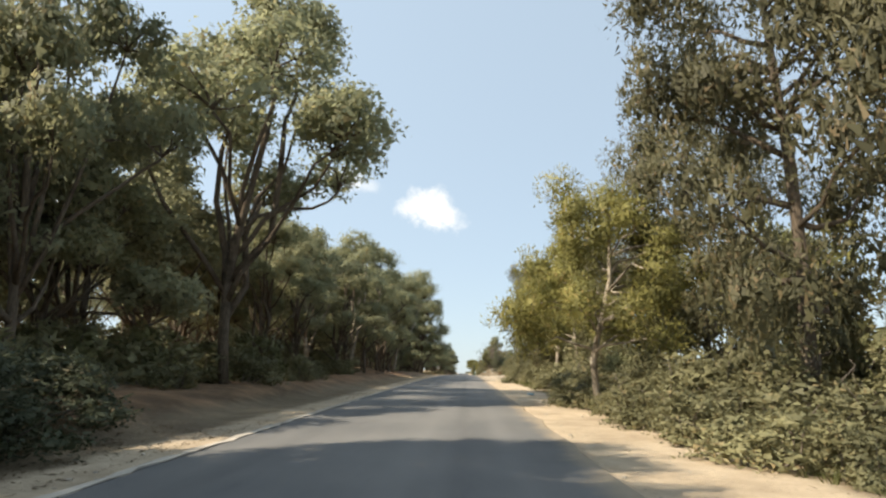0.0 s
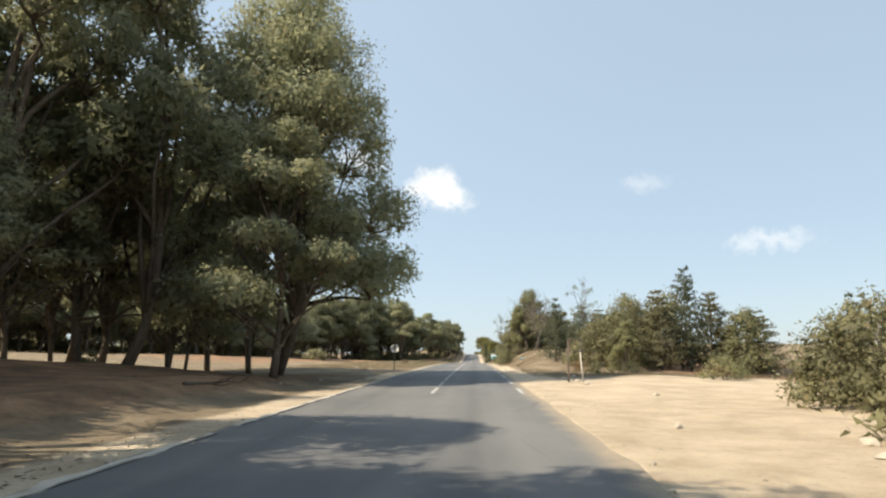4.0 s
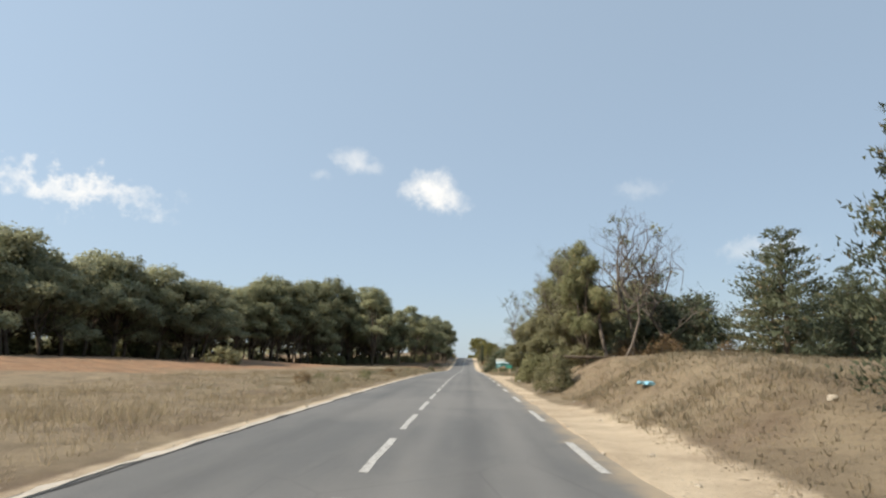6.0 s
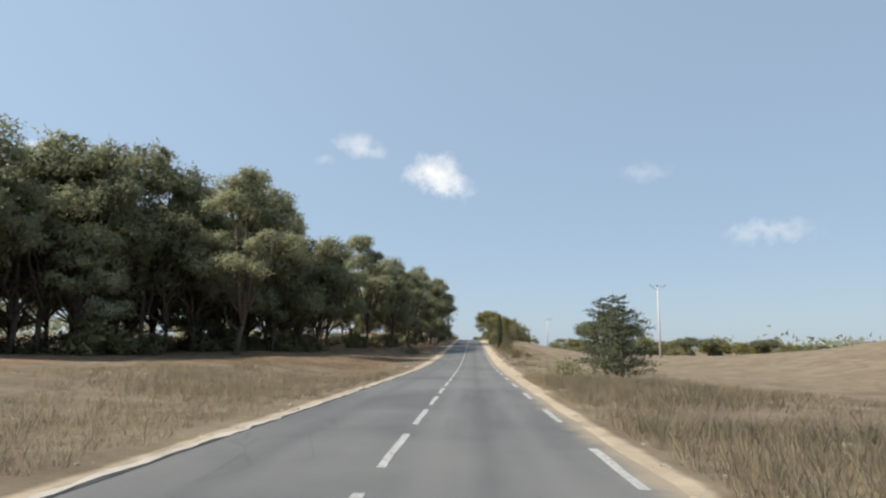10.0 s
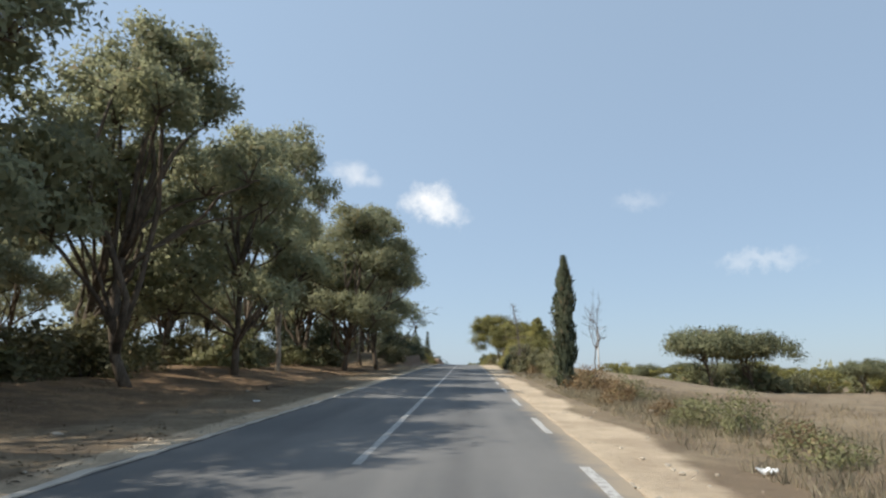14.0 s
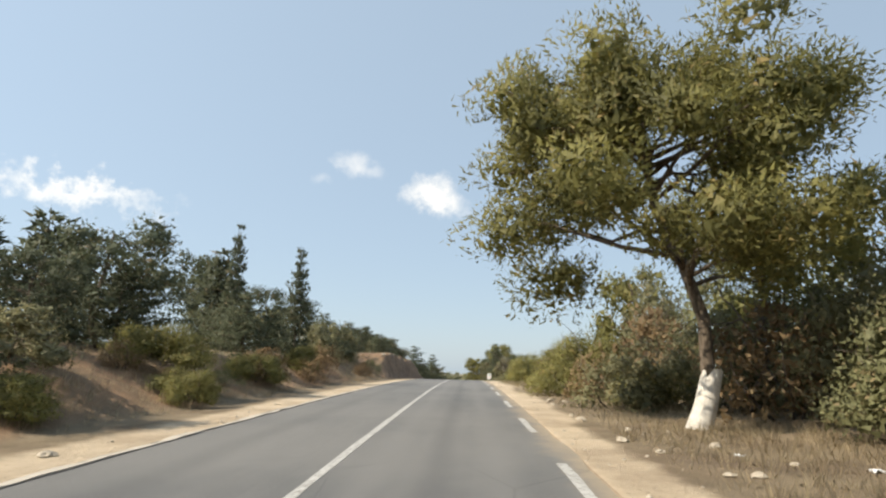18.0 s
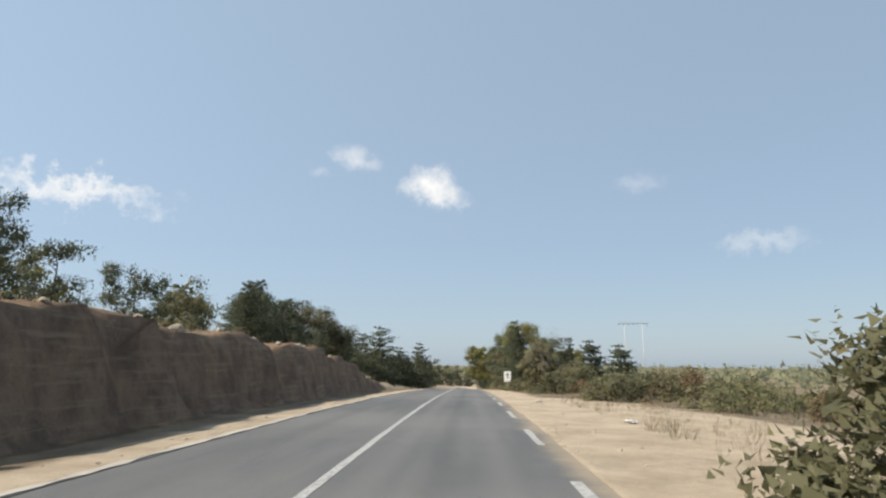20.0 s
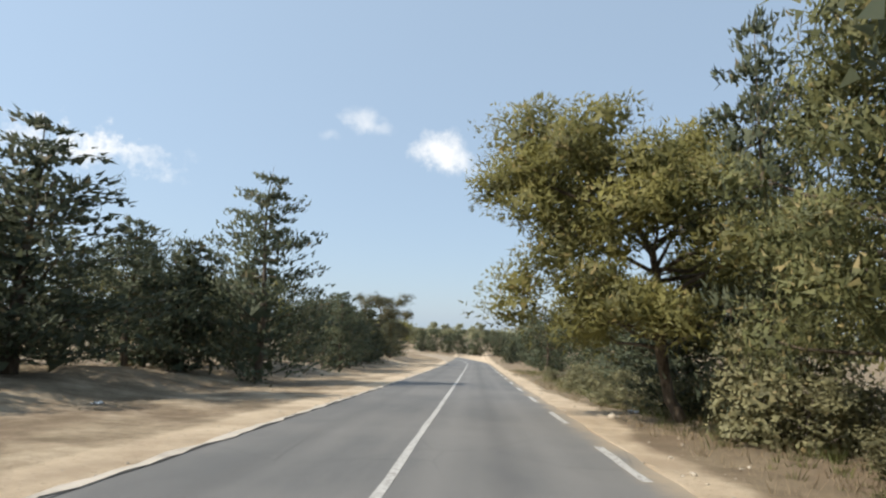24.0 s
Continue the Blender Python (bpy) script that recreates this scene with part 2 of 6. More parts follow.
ASPHALT, GROUND, PAINT = asphalt_material(), ground_material(), paint_material()
EUC_LEAF = foliage("eucalyptus_leaves", (0.165, 0.18, 0.118), (0.37, 0.37, 0.215), (0.36, 0.27, 0.13), 0.06, glow=0.55)
# Paler than the near eucalyptus leaves: distance haze is put into this colour.
HAZED_LEAF = foliage("hazed_eucalyptus_leaves", (0.175, 0.188, 0.13), (0.4, 0.395, 0.24), (0.3, 0.25, 0.13), 0.05, glow=0.55)
PINE_LEAF = foliage("pine_needles", (0.062, 0.068, 0.03), (0.31, 0.285, 0.09), (0.33, 0.24, 0.1), 0.05)
GREEN_NEEDLE = foliage("dark_green_needles", (0.05, 0.06, 0.028), (0.2, 0.2, 0.08), (0.28, 0.22, 0.1), 0.08)
UMBRELLA_LEAF = foliage("umbrella_pine_needles", (0.075, 0.085, 0.05), (0.2, 0.205, 0.11), (0.24, 0.2, 0.1), 0.05)
OLIVE_LEAF = foliage("olive_brown_needles", (0.07, 0.07, 0.042), (0.2, 0.188, 0.1), (0.27, 0.2, 0.11), 0.1)
CONIFER_LEAF = foliage("cypress_scales", (0.042, 0.056, 0.036), (0.12, 0.132, 0.075), (0.2, 0.15, 0.085), 0.06)
BUSH_LEAF = foliage("bush_leaves", (0.1, 0.1, 0.056), (0.272, 0.257, 0.135), (0.27, 0.2, 0.1), 0.06)
GREY_LEAF = foliage("grey_green_leaves", (0.1, 0.106, 0.052), (0.26, 0.258, 0.125), (0.3, 0.22, 0.12), 0.1)
DRY_LEAF = foliage("withered_leaves", (0.12, 0.075, 0.04), (0.26, 0.18, 0.095), (0.3, 0.22, 0.12), 0.2)
STRAW = foliage("dry_grass", (0.26, 0.2, 0.126), (0.52, 0.42, 0.275), (0.24, 0.21, 0.125), 0.25, 0.8, 0.5)
GREY_WEED = foliage("grey_weeds", (0.2, 0.178, 0.12), (0.44, 0.39, 0.27), (0.26, 0.19, 0.12), 0.2, 0.8, 0.45)
GREEN_HERB = foliage("green_herbs", (0.07, 0.09, 0.03), (0.19, 0.21, 0.07), (0.3, 0.24, 0.12), 0.2, 0.6, 0.5)
BARK_DARK = bark("dark_bark", (0.075, 0.058, 0.042), (0.17, 0.135, 0.1))
BARK_PALE = bark("pale_eucalyptus_bark", (0.2, 0.165, 0.125), (0.46, 0.4, 0.32), 4.0)
BARK_GREY = bark("weathered_dead_wood", (0.085, 0.07, 0.058), (0.2, 0.165, 0.135))
LIME = plain("lime_wash", (0.56, 0.53, 0.47), 0.9, 0, 0.5, 9.0)
WHITE = plain("white_enamel", (0.78, 0.78, 0.76), 0.4, 0, 0.06)
STEEL = plain("galvanised_steel", (0.42, 0.43, 0.43), 0.5, 0.6)
DARK_POST = plain("dark_painted_post", (0.05, 0.042, 0.036), 0.7)
TIMBER = plain("weathered_timber", (0.42, 0.32, 0.22), 0.9, 0, 0.4)
CONCRETE = plain("pole_concrete", (0.5, 0.48, 0.45), 0.9, 0, 0.2, 3.0)
SIGN_BACK = plain("sign_back_metal", (0.6, 0.6, 0.59), 0.5, 0.2, 0.15)
GREEN_PAINT = plain("green_print", (0.02, 0.2, 0.13), 0.5, 0, 0.1)
RED_PAINT = plain("red_print", (0.55, 0.12, 0.1), 0.5, 0, 0.1)
TEAL = plain("teal_print", (0.03, 0.13, 0.12), 0.5, 0, 0.2)
DEEP_TEAL = plain("dark_forest_print", (0.012, 0.05, 0.045), 0.5, 0, 0.2)
PALE_BLUE = plain("sky_print", (0.4, 0.55, 0.62), 0.5, 0, 0.15)
BOARD_WHITE = plain("faded_board_white", (0.46, 0.49, 0.46), 0.6, 0, 0.3, 5.0)
INK = plain("dark_green_ink", (0.03, 0.06, 0.05), 0.6, 0, 0.1)
EARTH_PRINT = plain("brown_print", (0.22, 0.15, 0.09), 0.6, 0, 0.2)
BROWN_BOARD = plain("weathered_brown_board", (0.27, 0.185, 0.115), 0.9, 0, 0.4)
PALE_TAR = plain("pale_worn_asphalt", (0.25, 0.245, 0.23), 0.9, 0, 0.3, 5.0)
LIP = plain("pale_broken_edge", (0.42, 0.375, 0.315), 0.9, 0, 0.6, 1.6)
EDGE_SHADE = plain("dark_edge_shade", (0.045, 0.043, 0.04), 0.9, 0, 0.3, 5.0)
ROCK = plain("limestone", (0.38, 0.33, 0.26), 0.9, 0, 0.35, 4.0)
BOULDER = plain("earthy_boulder", (0.25, 0.2, 0.15), 0.9, 0, 0.35, 4.0)
EARTH_ROCK = plain("earthy_rubble", (0.33, 0.255, 0.18), 0.95, 0, 0.4, 4.0)
LITTER = plain("white_plastic", (0.75, 0.76, 0.76), 0.5, 0, 0.1)
LITTER_BLUE = plain("blue_plastic", (0.25, 0.5, 0.62), 0.5, 0, 0.1)


# ---- mesh helpers ----
class Buf:
    """Collects vertices and faces for one mesh."""

    def __init__(self):
        self.v, self.f, self.n, self.nrm = [], [], 0, []

    def add(self, verts, faces):
        verts = np.asarray(verts, float).reshape(-1, 3)
        self.v.append(verts)
        self.f.extend([tuple(int(i) + self.n for i in f) for f in faces])
        self.n += len(verts)

    def quads(self, corners):
        """corners: n x 4 x 3."""
        k = len(corners)
        self.v.append(np.asarray(corners, float).reshape(-1, 3))
        idx = (np.arange(4 * k).reshape(-1, 4) + self.n).tolist()
        self.f.extend(idx)
        self.n += 4 * k

    def tris(self, corners):
        """corners: n x 3 x 3."""
        k = len(corners)
        self.v.append(np.asarray(corners, float).reshape(-1, 3))
        self.f.extend((np.arange(3 * k).reshape(-1, 3) + self.n).tolist())
        self.n += 3 * k

    def tube(self, pts, radii, sides=7, cap=True):
        pts = np.asarray(pts, float)
        ways = np.gradient(pts, axis=0)
        ways /= np.linalg.norm(ways, axis=1, keepdims=True) + 1e-9
        ref = np.array([0.0, 1.0, 0.0]) if abs(ways[0][1]) < 0.9 else np.array([1.0, 0.0, 0.0])
        ang = np.linspace(0, 2 * math.pi, sides, endpoint=False)
        rings = []
        for p, w, r in zip(pts, ways, radii):
            a = np.cross(w, ref)
            a /= np.linalg.norm(a) + 1e-9
            c = np.cross(w, a)
            rings.append(p + r * (np.cos(ang)[:, None] * a + np.sin(ang)[:, None] * c))
        k = len(pts)
        faces = [(i * sides + j, i * sides + (j + 1) % sides, (i + 1) * sides + (j + 1) % sides, (i + 1) * sides + j) for i in range(k - 1) for j in range(sides)]
        if cap:
            faces += [tuple(range(sides))[::-1], tuple((k - 1) * sides + j for j in range(sides))]
        self.add(np.concatenate(rings), faces)

    def box(self, lo, hi, bevel=0.0):
        (a, b, c), (d, e, f) = lo, hi
        if bevel <= 0:
            self.add([(a, b, c), (d, b, c), (d, e, c), (a, e, c), (a, b, f), (d, b, f), (d, e, f), (a, e, f)],
                     [(0, 3, 2, 1), (4, 5, 6, 7), (0, 1, 5, 4), (1, 2, 6, 5), (2, 3, 7, 6), (3, 0, 4, 7)])
            return
        bm = bmesh.new()
        bmesh.ops.create_cube(bm, size=1.0, matrix=Matrix.LocRotScale(((a + d) / 2, (b + e) / 2, (c + f) / 2), None, (d - a, e - b, f - c)))
        bmesh.ops.bevel(bm, geom=bm.edges[:], offset=bevel, segments=2, affect="EDGES")
        bm.verts.ensure_lookup_table()
        bm.verts.index_update()
        self.add([v.co[:] for v in bm.verts], [[v.index for v in face.verts] for face in bm.faces])
        bm.free()

    def mesh(self, name, mat, smooth=False):
        me = bpy.data.meshes.new(name)
        me.from_pydata(np.concatenate(self.v).tolist() if self.v else [], [], self.f)
        me.materials.append(mat)
        if smooth:
            me.polygons.foreach_set("use_smooth", [True] * len(me.polygons))
        me.update()
        if self.nrm and sum(len(q) for q in self.nrm) == self.n:
            me.polygons.foreach_set("use_smooth", [True] * len(me.polygons))
            me.normals_split_custom_set_from_vertices(np.concatenate(self.nrm).tolist())
        return me


def part(name, buf, mat, parent=None, label="", smooth=False):
    """Links a collected mesh as one object, under a thing or a part."""
    ob = new(name, buf.mesh(name, mat, smooth))
    ob.parent = parent
    return tagged(ob, label)


def unit(a):
    return a / (np.linalg.norm(a, axis=-1, keepdims=True) + 1e-9)


def leaves(buf, rng, at, way, length, width, face=None, shade=None):
    """Leaf sprays: a pointed blade at each place along way, its flat side turned towards face, shaded softly with its cushion."""
    k = len(at)
    way = unit(way)
    face = rng.normal(size=(k, 3)) if face is None else face
    shade = face if shade is None else shade
    side = unit(np.cross(way, face))
    ln = (length * rng.uniform(0.65, 1.35, k))[:, None]
    wd = (width * rng.uniform(0.7, 1.3, k))[:, None]
    flat = np.cross(side, way)
    flip = np.sign((flat * shade).sum(1, keepdims=True) + 1e-9)
    side, flat = side * flip, flat * flip
    buf.tris(np.stack([at - side * wd * 0.6, at + side * wd * 0.6, at + way * ln], 1))
    buf.nrm.append(np.repeat(unit(unit(shade) + flat * 0.85), 3, 0))


def clump(buf, rng, mid, size, count, length, width, droop=0.0, outward=0.3, up=0.0, core=24, heart=None):
    """A cushion of foliage: leaves thick on the outside of an uneven blob, over broad overlapping sprays further in."""
    size, mid = np.asarray(size, float), np.asarray(mid, float)
    mean = float(size.mean())
    for k, lo, hi, ln, wd in ((count, 0.6, 1.16, length, width), (core, 0.4, 0.74, min(mean * 0.5, length * 1.7), min(mean * 0.4, max(width * 2.0, length * 0.75)))):
        if k < 1:
            continue
        d = rng.normal(size=(k, 3))
        d[:, 2] += 0.25
        d = unit(d)
        lump = 1.0 + 0.18 * np.sin(d[:, 0] * 5 + mid[0] * 3) + 0.15 * np.sin(d[:, 2] * 6 + mid[1] * 3) + 0.12 * np.sin(d[:, 1] * 8 + mid[2] * 3)
        far = lo + (hi - lo) * rng.uniform(0, 1, k) ** 0.6
        at = mid + d * (far * lump)[:, None] * size
        loose = rng.normal(size=(k, 3))
        if lo < 0.5:
            way = np.cross(d, loose) + d * 0.1
            at = at - unit(way) * ln * 0.4
        else:
            way = d * outward + loose * 0.7 + np.array([0, 0, up - droop])
        shade = d + np.array([0, 0, 0.3])
        if heart is not None:
            shade = shade + unit(at - heart) * 0.35
        leaves(buf, rng, at, way, ln, wd, d + rng.normal(size=(k, 3)) * 0.35, shade)


def bent(rng, a, b, sag=0.0, wob=0.1, k=5):
    """A smoothly crooked line from a to b."""
    a, b = np.asarray(a, float), np.asarray(b, float)
    s = np.linspace(0, 1, k)[:, None]
    ln = np.linalg.norm(b - a)
    p = a + (b - a) * s
    for m in (1, 2, 3):
        p = p + np.sin(math.pi * m * s) * rng.normal(size=3) * wob * ln / m
    p[:, 2] += (sag * ln * 4 * s * (1 - s))[:, 0]
    return p


def taper(a, b, k=5):
    return np.linspace(a, b, k)


# ---- lie of the land ----
Y_TABLE = np.arange(-400.0, 1600.0, 1.0)
SLOPE = np.interp(Y_TABLE, [-80, -40, 30, 95, 130, 162, 195, 217, 254, 284, 308, 331, 356, 380, 417, 450, 478, 513, 550, 640, 720],
                  [0, .034, .034, .025, .019, .012, .005, .0, .004, .032, .042, .045, .044, .036, .015, -.006, -.026, -.035, -.045, -.03, 0])
Z_TABLE = np.concatenate([[0.0], np.cumsum((SLOPE[1:] + SLOPE[:-1]) / 2)])
Z_TABLE -= np.interp(0.0, Y_TABLE, Z_TABLE)


def road_z(y):
    return np.interp(y, Y_TABLE, Z_TABLE)


def smooth(v, a, b):
    s = np.clip((v - a) / (b - a), 0, 1)
    return s * s * (3 - 2 * s)


def window(v, a, b, soft):
    return smooth(v, a - soft, a + soft) * (1 - smooth(v, b - soft, b + soft))


def waves(x, y, seed):
    """Cheap smooth unevenness from a few crossing waves."""
    r = np.random.RandomState(seed)
    out = 0.0 * x
    for k in range(7):
        a, f, p = r.uniform(0, 6.28), r.uniform(0.6, 1.8), r.uniform(0, 6.28)
        out = out + np.sin((x * math.cos(a) + y * math.sin(a)) * f + p) / f
    return out / 4.0


def ground_z(x, y):
    """Height of the ground beside the road."""
    x, y = np.asarray(x, float), np.asarray(y, float)
    base = road_z(y)
    far = np.abs(x)
    keep = np.exp(-(np.maximum(far - np.where(x > 0, 160.0, 70.0), 0) / 220.0) ** 2)
    plain = np.interp(y, [-40, 100, 200, 260, 310, 400, 470, 560, 700], [-1.0, 2.6, 4.3, 4.5, 5.4, 5.8, 7.3, 5.5, 4.0])
    side = np.where(x > 0, smooth(x, 9, 32), 0.0)
    base = base * (1 - side) + plain * side
    z = base * keep + 6.0 * (1 - keep)
    left, right = -x - 2.98, x - 3.24
    off = np.where(x < 0, left, right)
    z = z + np.where(off < 0, -0.14 * smooth(-off, 0.0, 0.15), 0.0) - 0.035
    rough = smooth(off, 0.5, 3.0)
    z = z + rough * (0.05 * waves(x * 1.7, y * 1.7, 3) + 0.16 * waves(x * 0.35, y * 0.35, 5) * smooth(off, 2, 9))
    # Low earth shoulder under the eucalyptus wood.
    z = z + (x < 0) * (0.55 * smooth(left, 1.8, 4.5) * window(y, -60, 112, 8) + 0.5 * smooth(left, 5, 14) * window(y, -60, 118, 8))
    # Rising field and bank at the wood's edge.
    z = z + (x < 0) * (1.0 * smooth(left, 18, 40) * window(y, 125, 250, 14) + 0.5 * smooth(left, 3, 9) * window(y, 262, 352, 10) + 0.4 * smooth(left, 4, 10) * window(y, 225, 262, 8))
    # Two cut banks and the lower slope between them.
    uneven = 1 + 0.12 * waves(x * 0.0, y * 1.1, 11)
    z = z + (x < 0) * uneven * (1.35 * smooth(left + 0.22 * waves(x * 0.0, y * 2.3, 17), 2.2, 3.0) * window(y, 363, 386, 3.0) * (1 - smooth(left, 26, 60)) + (1.35 + 0.3 * waves(x * 1.5, y * 1.5, 29)) * smooth(left, 1.8, 5.6) * window(y, 386, 446, 5) * (1 - smooth(left, 26, 60))
                                + 2.35 * smooth(left + 0.34 * waves(x * 0.0, y * 2.3, 17) + 0.12 * waves(x * 4.0, y * 5.0, 19), 2.3, 3.0) * smooth(y, 443, 450) * (1 - smooth(y, 474, 503)) * (1 - smooth(left, 26, 60)) + (0.7 + 0.35 * waves(x * 2.1, y * 2.1, 23)) * window(left, 3.9, 8.5, 0.9) * (window(y, 494.5, 505, 2.2) + 0.75 * window(y, 508, 516, 2.0)) + 0.4 * smooth(left, 5, 8) * window(y, 490, 512, 5)
                                + 0.5 * smooth(left, 4.5, 8) * window(y, 512, 640, 8))
    # Right: mound with bushes, dip of the field.
    z = z + (x > 0) * (1.6 * smooth(right + 0.4 * waves(x * 0.0, y * 0.9, 47), 0.9, 4.8) * window(y, 138, 166, 8) + 0.7 * smooth(right, 3.5, 9) * window(y, 170, 186, 9) - 0.3 * smooth(right, 4, 12) * window(y, 240, 290, 20)
                       + 0.35 * smooth(right, 3.5, 8) * window(y, 340, 440, 10) + 0.5 * smooth(right, 6, 11) * window(y, 470, 640, 8)
                       + 6.3 * window(x, 44, 150, 24) * window(y, 235, 300, 28))
    return z


def soil_mix(x, y):
    """Shares of sand, straw and red earth; the rest is leaf litter."""
    left, right = -x - 2.98, x - 3.24
    sand = np.where(x < 0, 1 - smooth(left, 0.3, 1.9), 1 - smooth(right, 1.3, 3.4))
    sand = np.maximum(sand, (x > 0) * window(y + 0.05 * x + 1.5 * waves(x * 0.3, y * 0.3, 31), 88, 121, 4) * window(x, 2, 48, 6) * 0.95)
    sand = np.maximum(sand, (x > 0) * window(y, 449, 476, 5) * window(x, 2, 9.5, 1.5))
    sand = np.maximum(sand, (x < 0) * window(y, 518, 640, 4) * 0.46 * (1 - smooth(left, 9, 22)))
    sand = np.where((x > 0) & (y > 190) & (y < 238), np.minimum(sand, 1 - smooth(right, 0.1, 0.7)), sand)
    sand = np.where((x > 0) & (y > 128) & (y < 176), np.minimum(sand, 1 - smooth(right, 0.3 + 0.8 * window(y, 120, 146, 4), 1.1 + 1.1 * window(y, 120, 146, 4))), sand)
    sand = np.where((x > 0) & (y > 238) & (y < 352), np.minimum(sand, 1 - smooth(right + 0.35 * waves(x * 0.0, y, 53), 0.6, 1.7)), sand)
    sand = np.where((x < 0) & (y > 128) & (y < 262), np.minimum(sand, 1 - smooth(left, 0.05, 0.6)), sand)
    sand = np.where((x > 0) & (((y > 392) & (y < 448)) | (y > 510)), np.minimum(sand, 1 - smooth(right + 0.4 * waves(x * 0.0, y, 57), 0.3, 1.7)), sand)
    sand = np.where((x < 0) & (y > 492) & (y < 518), sand * (1 - 0.6 * smooth(left, 1.6, 2.4)), sand)
    sand = np.maximum(sand, 0.42 * (x < 0) * window(y, 493, 517, 2) * window(left, 2, 9, 1))
    sand = np.maximum(sand, 0.3 * (x < 0) * window(y, 240, 345, 5) * (1 - smooth(left, 0.6, 2.4)))
    sand = np.maximum(sand, 0.42 * (x < 0) * window(y, 363, 386, 2) * window(left, 1.5, 3.1, 0.3))
    sand = np.where((x < 0) & (y > 238) & (y < 360), sand * (1 - 0.62 * smooth(left, 0.25, 0.9)), sand)
    wood = (x < 0) * np.maximum(window(y, -90, 124, 5), window(y, 255, 362, 8)) * smooth(left, 1.5, 4)
    wood = np.maximum(wood, (x < 0) * window(y, 150, 300, 10) * smooth(left, 34, 40))
    wood = wood * (1 - smooth(left + 14 * waves(x * 0.05, y * 0.05, 37), 58, 84))
    straw = 1 - wood * 0.75
    straw = straw * (1 - (x < 0) * 0.8 * np.maximum(window(y, 447, 490, 3), window(y, 363, 386, 3)) * window(left, 1.9, 3.2, 0.3))
    red = (x < 0) * (0.52 * window(y, -40, 120, 8) * window(left, 2, 12, 2) + 0.6 * window(y, 150, 262, 14) * window(left, 17, 40, 7)
                     + 0.36 * window(y, 262, 345, 8) * window(left, 3, 9, 2) + 0.3 * window(y, 493, 518, 3) * window(left, 2.8, 9, 0.8) + 0.5 * window(y, 362, 492, 3) * window(left, 2.0, 6.0, 0.6))
    red = red + (x > 0) * (0.22 * window(y, 245, 400, 20) * window(x, 9, 60, 4) + 0.5 * window(y, 120, 145, 6) * window(x, 12, 40, 4) + 0.2 * window(y, 130, 172, 6) * window(x, 4.5, 12, 1))
    return np.stack([sand, straw, np.clip(red, 0, 1)], -1)


def strip(lo, hi, step):
    return np.arange(lo, hi, step)


def build_ground():
    xs = np.concatenate([[-3800, -1800, -900, -500, -300, -220, -160, -120, -90], strip(-70, -24, 3), strip(-24, -12, 1), strip(-12, -7, 0.4), strip(-7, -4.8, 0.2), strip(-4.8, -3.2, 0.35), [-3.05, -2.95, -2.8, 0, 3.0, 3.15, 3.26],
                         strip(3.4, 12, 0.35), strip(12, 24, 1), strip(24, 70, 3), [75, 90, 110, 140, 180, 230, 300, 420, 700, 1500, 3800]])
    ys = np.concatenate([[-3800, -1500, -600, -250, -120, -70], strip(-40, 600, 1.2), strip(600, 720, 4), [740, 780, 840, 920, 1050, 1300, 1800, 2600, 3800]])
    gx, gy = np.meshgrid(xs, ys)
    co = np.stack([gx, gy, ground_z(gx, gy)], -1).reshape(-1, 3)
    nx, ny = len(xs), len(ys)
    i = (np.arange(ny - 1)[:, None] * nx + np.arange(nx - 1)).ravel()
    faces = np.stack([i, i + 1, i + nx + 1, i + nx], 1)
    me = bpy.data.meshes.new("ground")
    me.from_pydata(co.tolist(), [], faces.tolist())
    me.materials.append(GROUND)
    me.polygons.foreach_set("use_smooth", [True] * len(me.polygons))
    mixed = soil_mix(gx.ravel(), gy.ravel())
    colors = np.concatenate([mixed, np.ones((len(mixed), 1))], 1).astype(np.float32)
    layer = me.color_attributes.new("soil_mix", "FLOAT_COLOR", "POINT")
    layer.data.foreach_set("color", colors.ravel())
    tagged(new("ground", me), "dry sandy ground with straw, red earth and leaf litter", "ground", kind="structure")


def bend(y):
    """Sideways swing of the road, which turns left at its far end."""
    return -0.0022 * np.maximum(0.0, np.asarray(y, float) - 615.0) ** 2


def ribbon(name, x0, x1, y0, y1, lift, thick, step, mat, ragged=0.0, seed=0):
    """A slab that follows the road from y0 to y1 between two offsets from the middle line."""
    r = np.random.RandomState(seed)
    ys = np.linspace(y0, y1, max(2, int((y1 - y0) / step) + 1))
    k = len(ys)
    rag = (r.normal(size=(2, k)) * ragged) if ragged else np.zeros((2, k))
    z = road_z(ys) + lift
    a, b = x0 + rag[0] + bend(ys), x1 + rag[1] + bend(ys)
    co = np.stack([np.stack([a, ys, z - thick], 1), np.stack([a, ys, z], 1), np.stack([b, ys, z], 1), np.stack([b, ys, z - thick], 1)], 1).reshape(-1, 3)
    buf = Buf()
    faces = [(4 * i + j, 4 * i + j + 1, 4 * i + j + 5, 4 * i + j + 4) for i in range(k - 1) for j in range(3)]
    faces += [(0, 3, 2, 1), (4 * k - 4, 4 * k - 3, 4 * k - 2, 4 * k - 1)]
    buf.add(co, faces)
    return new(name, buf.mesh(name, mat))


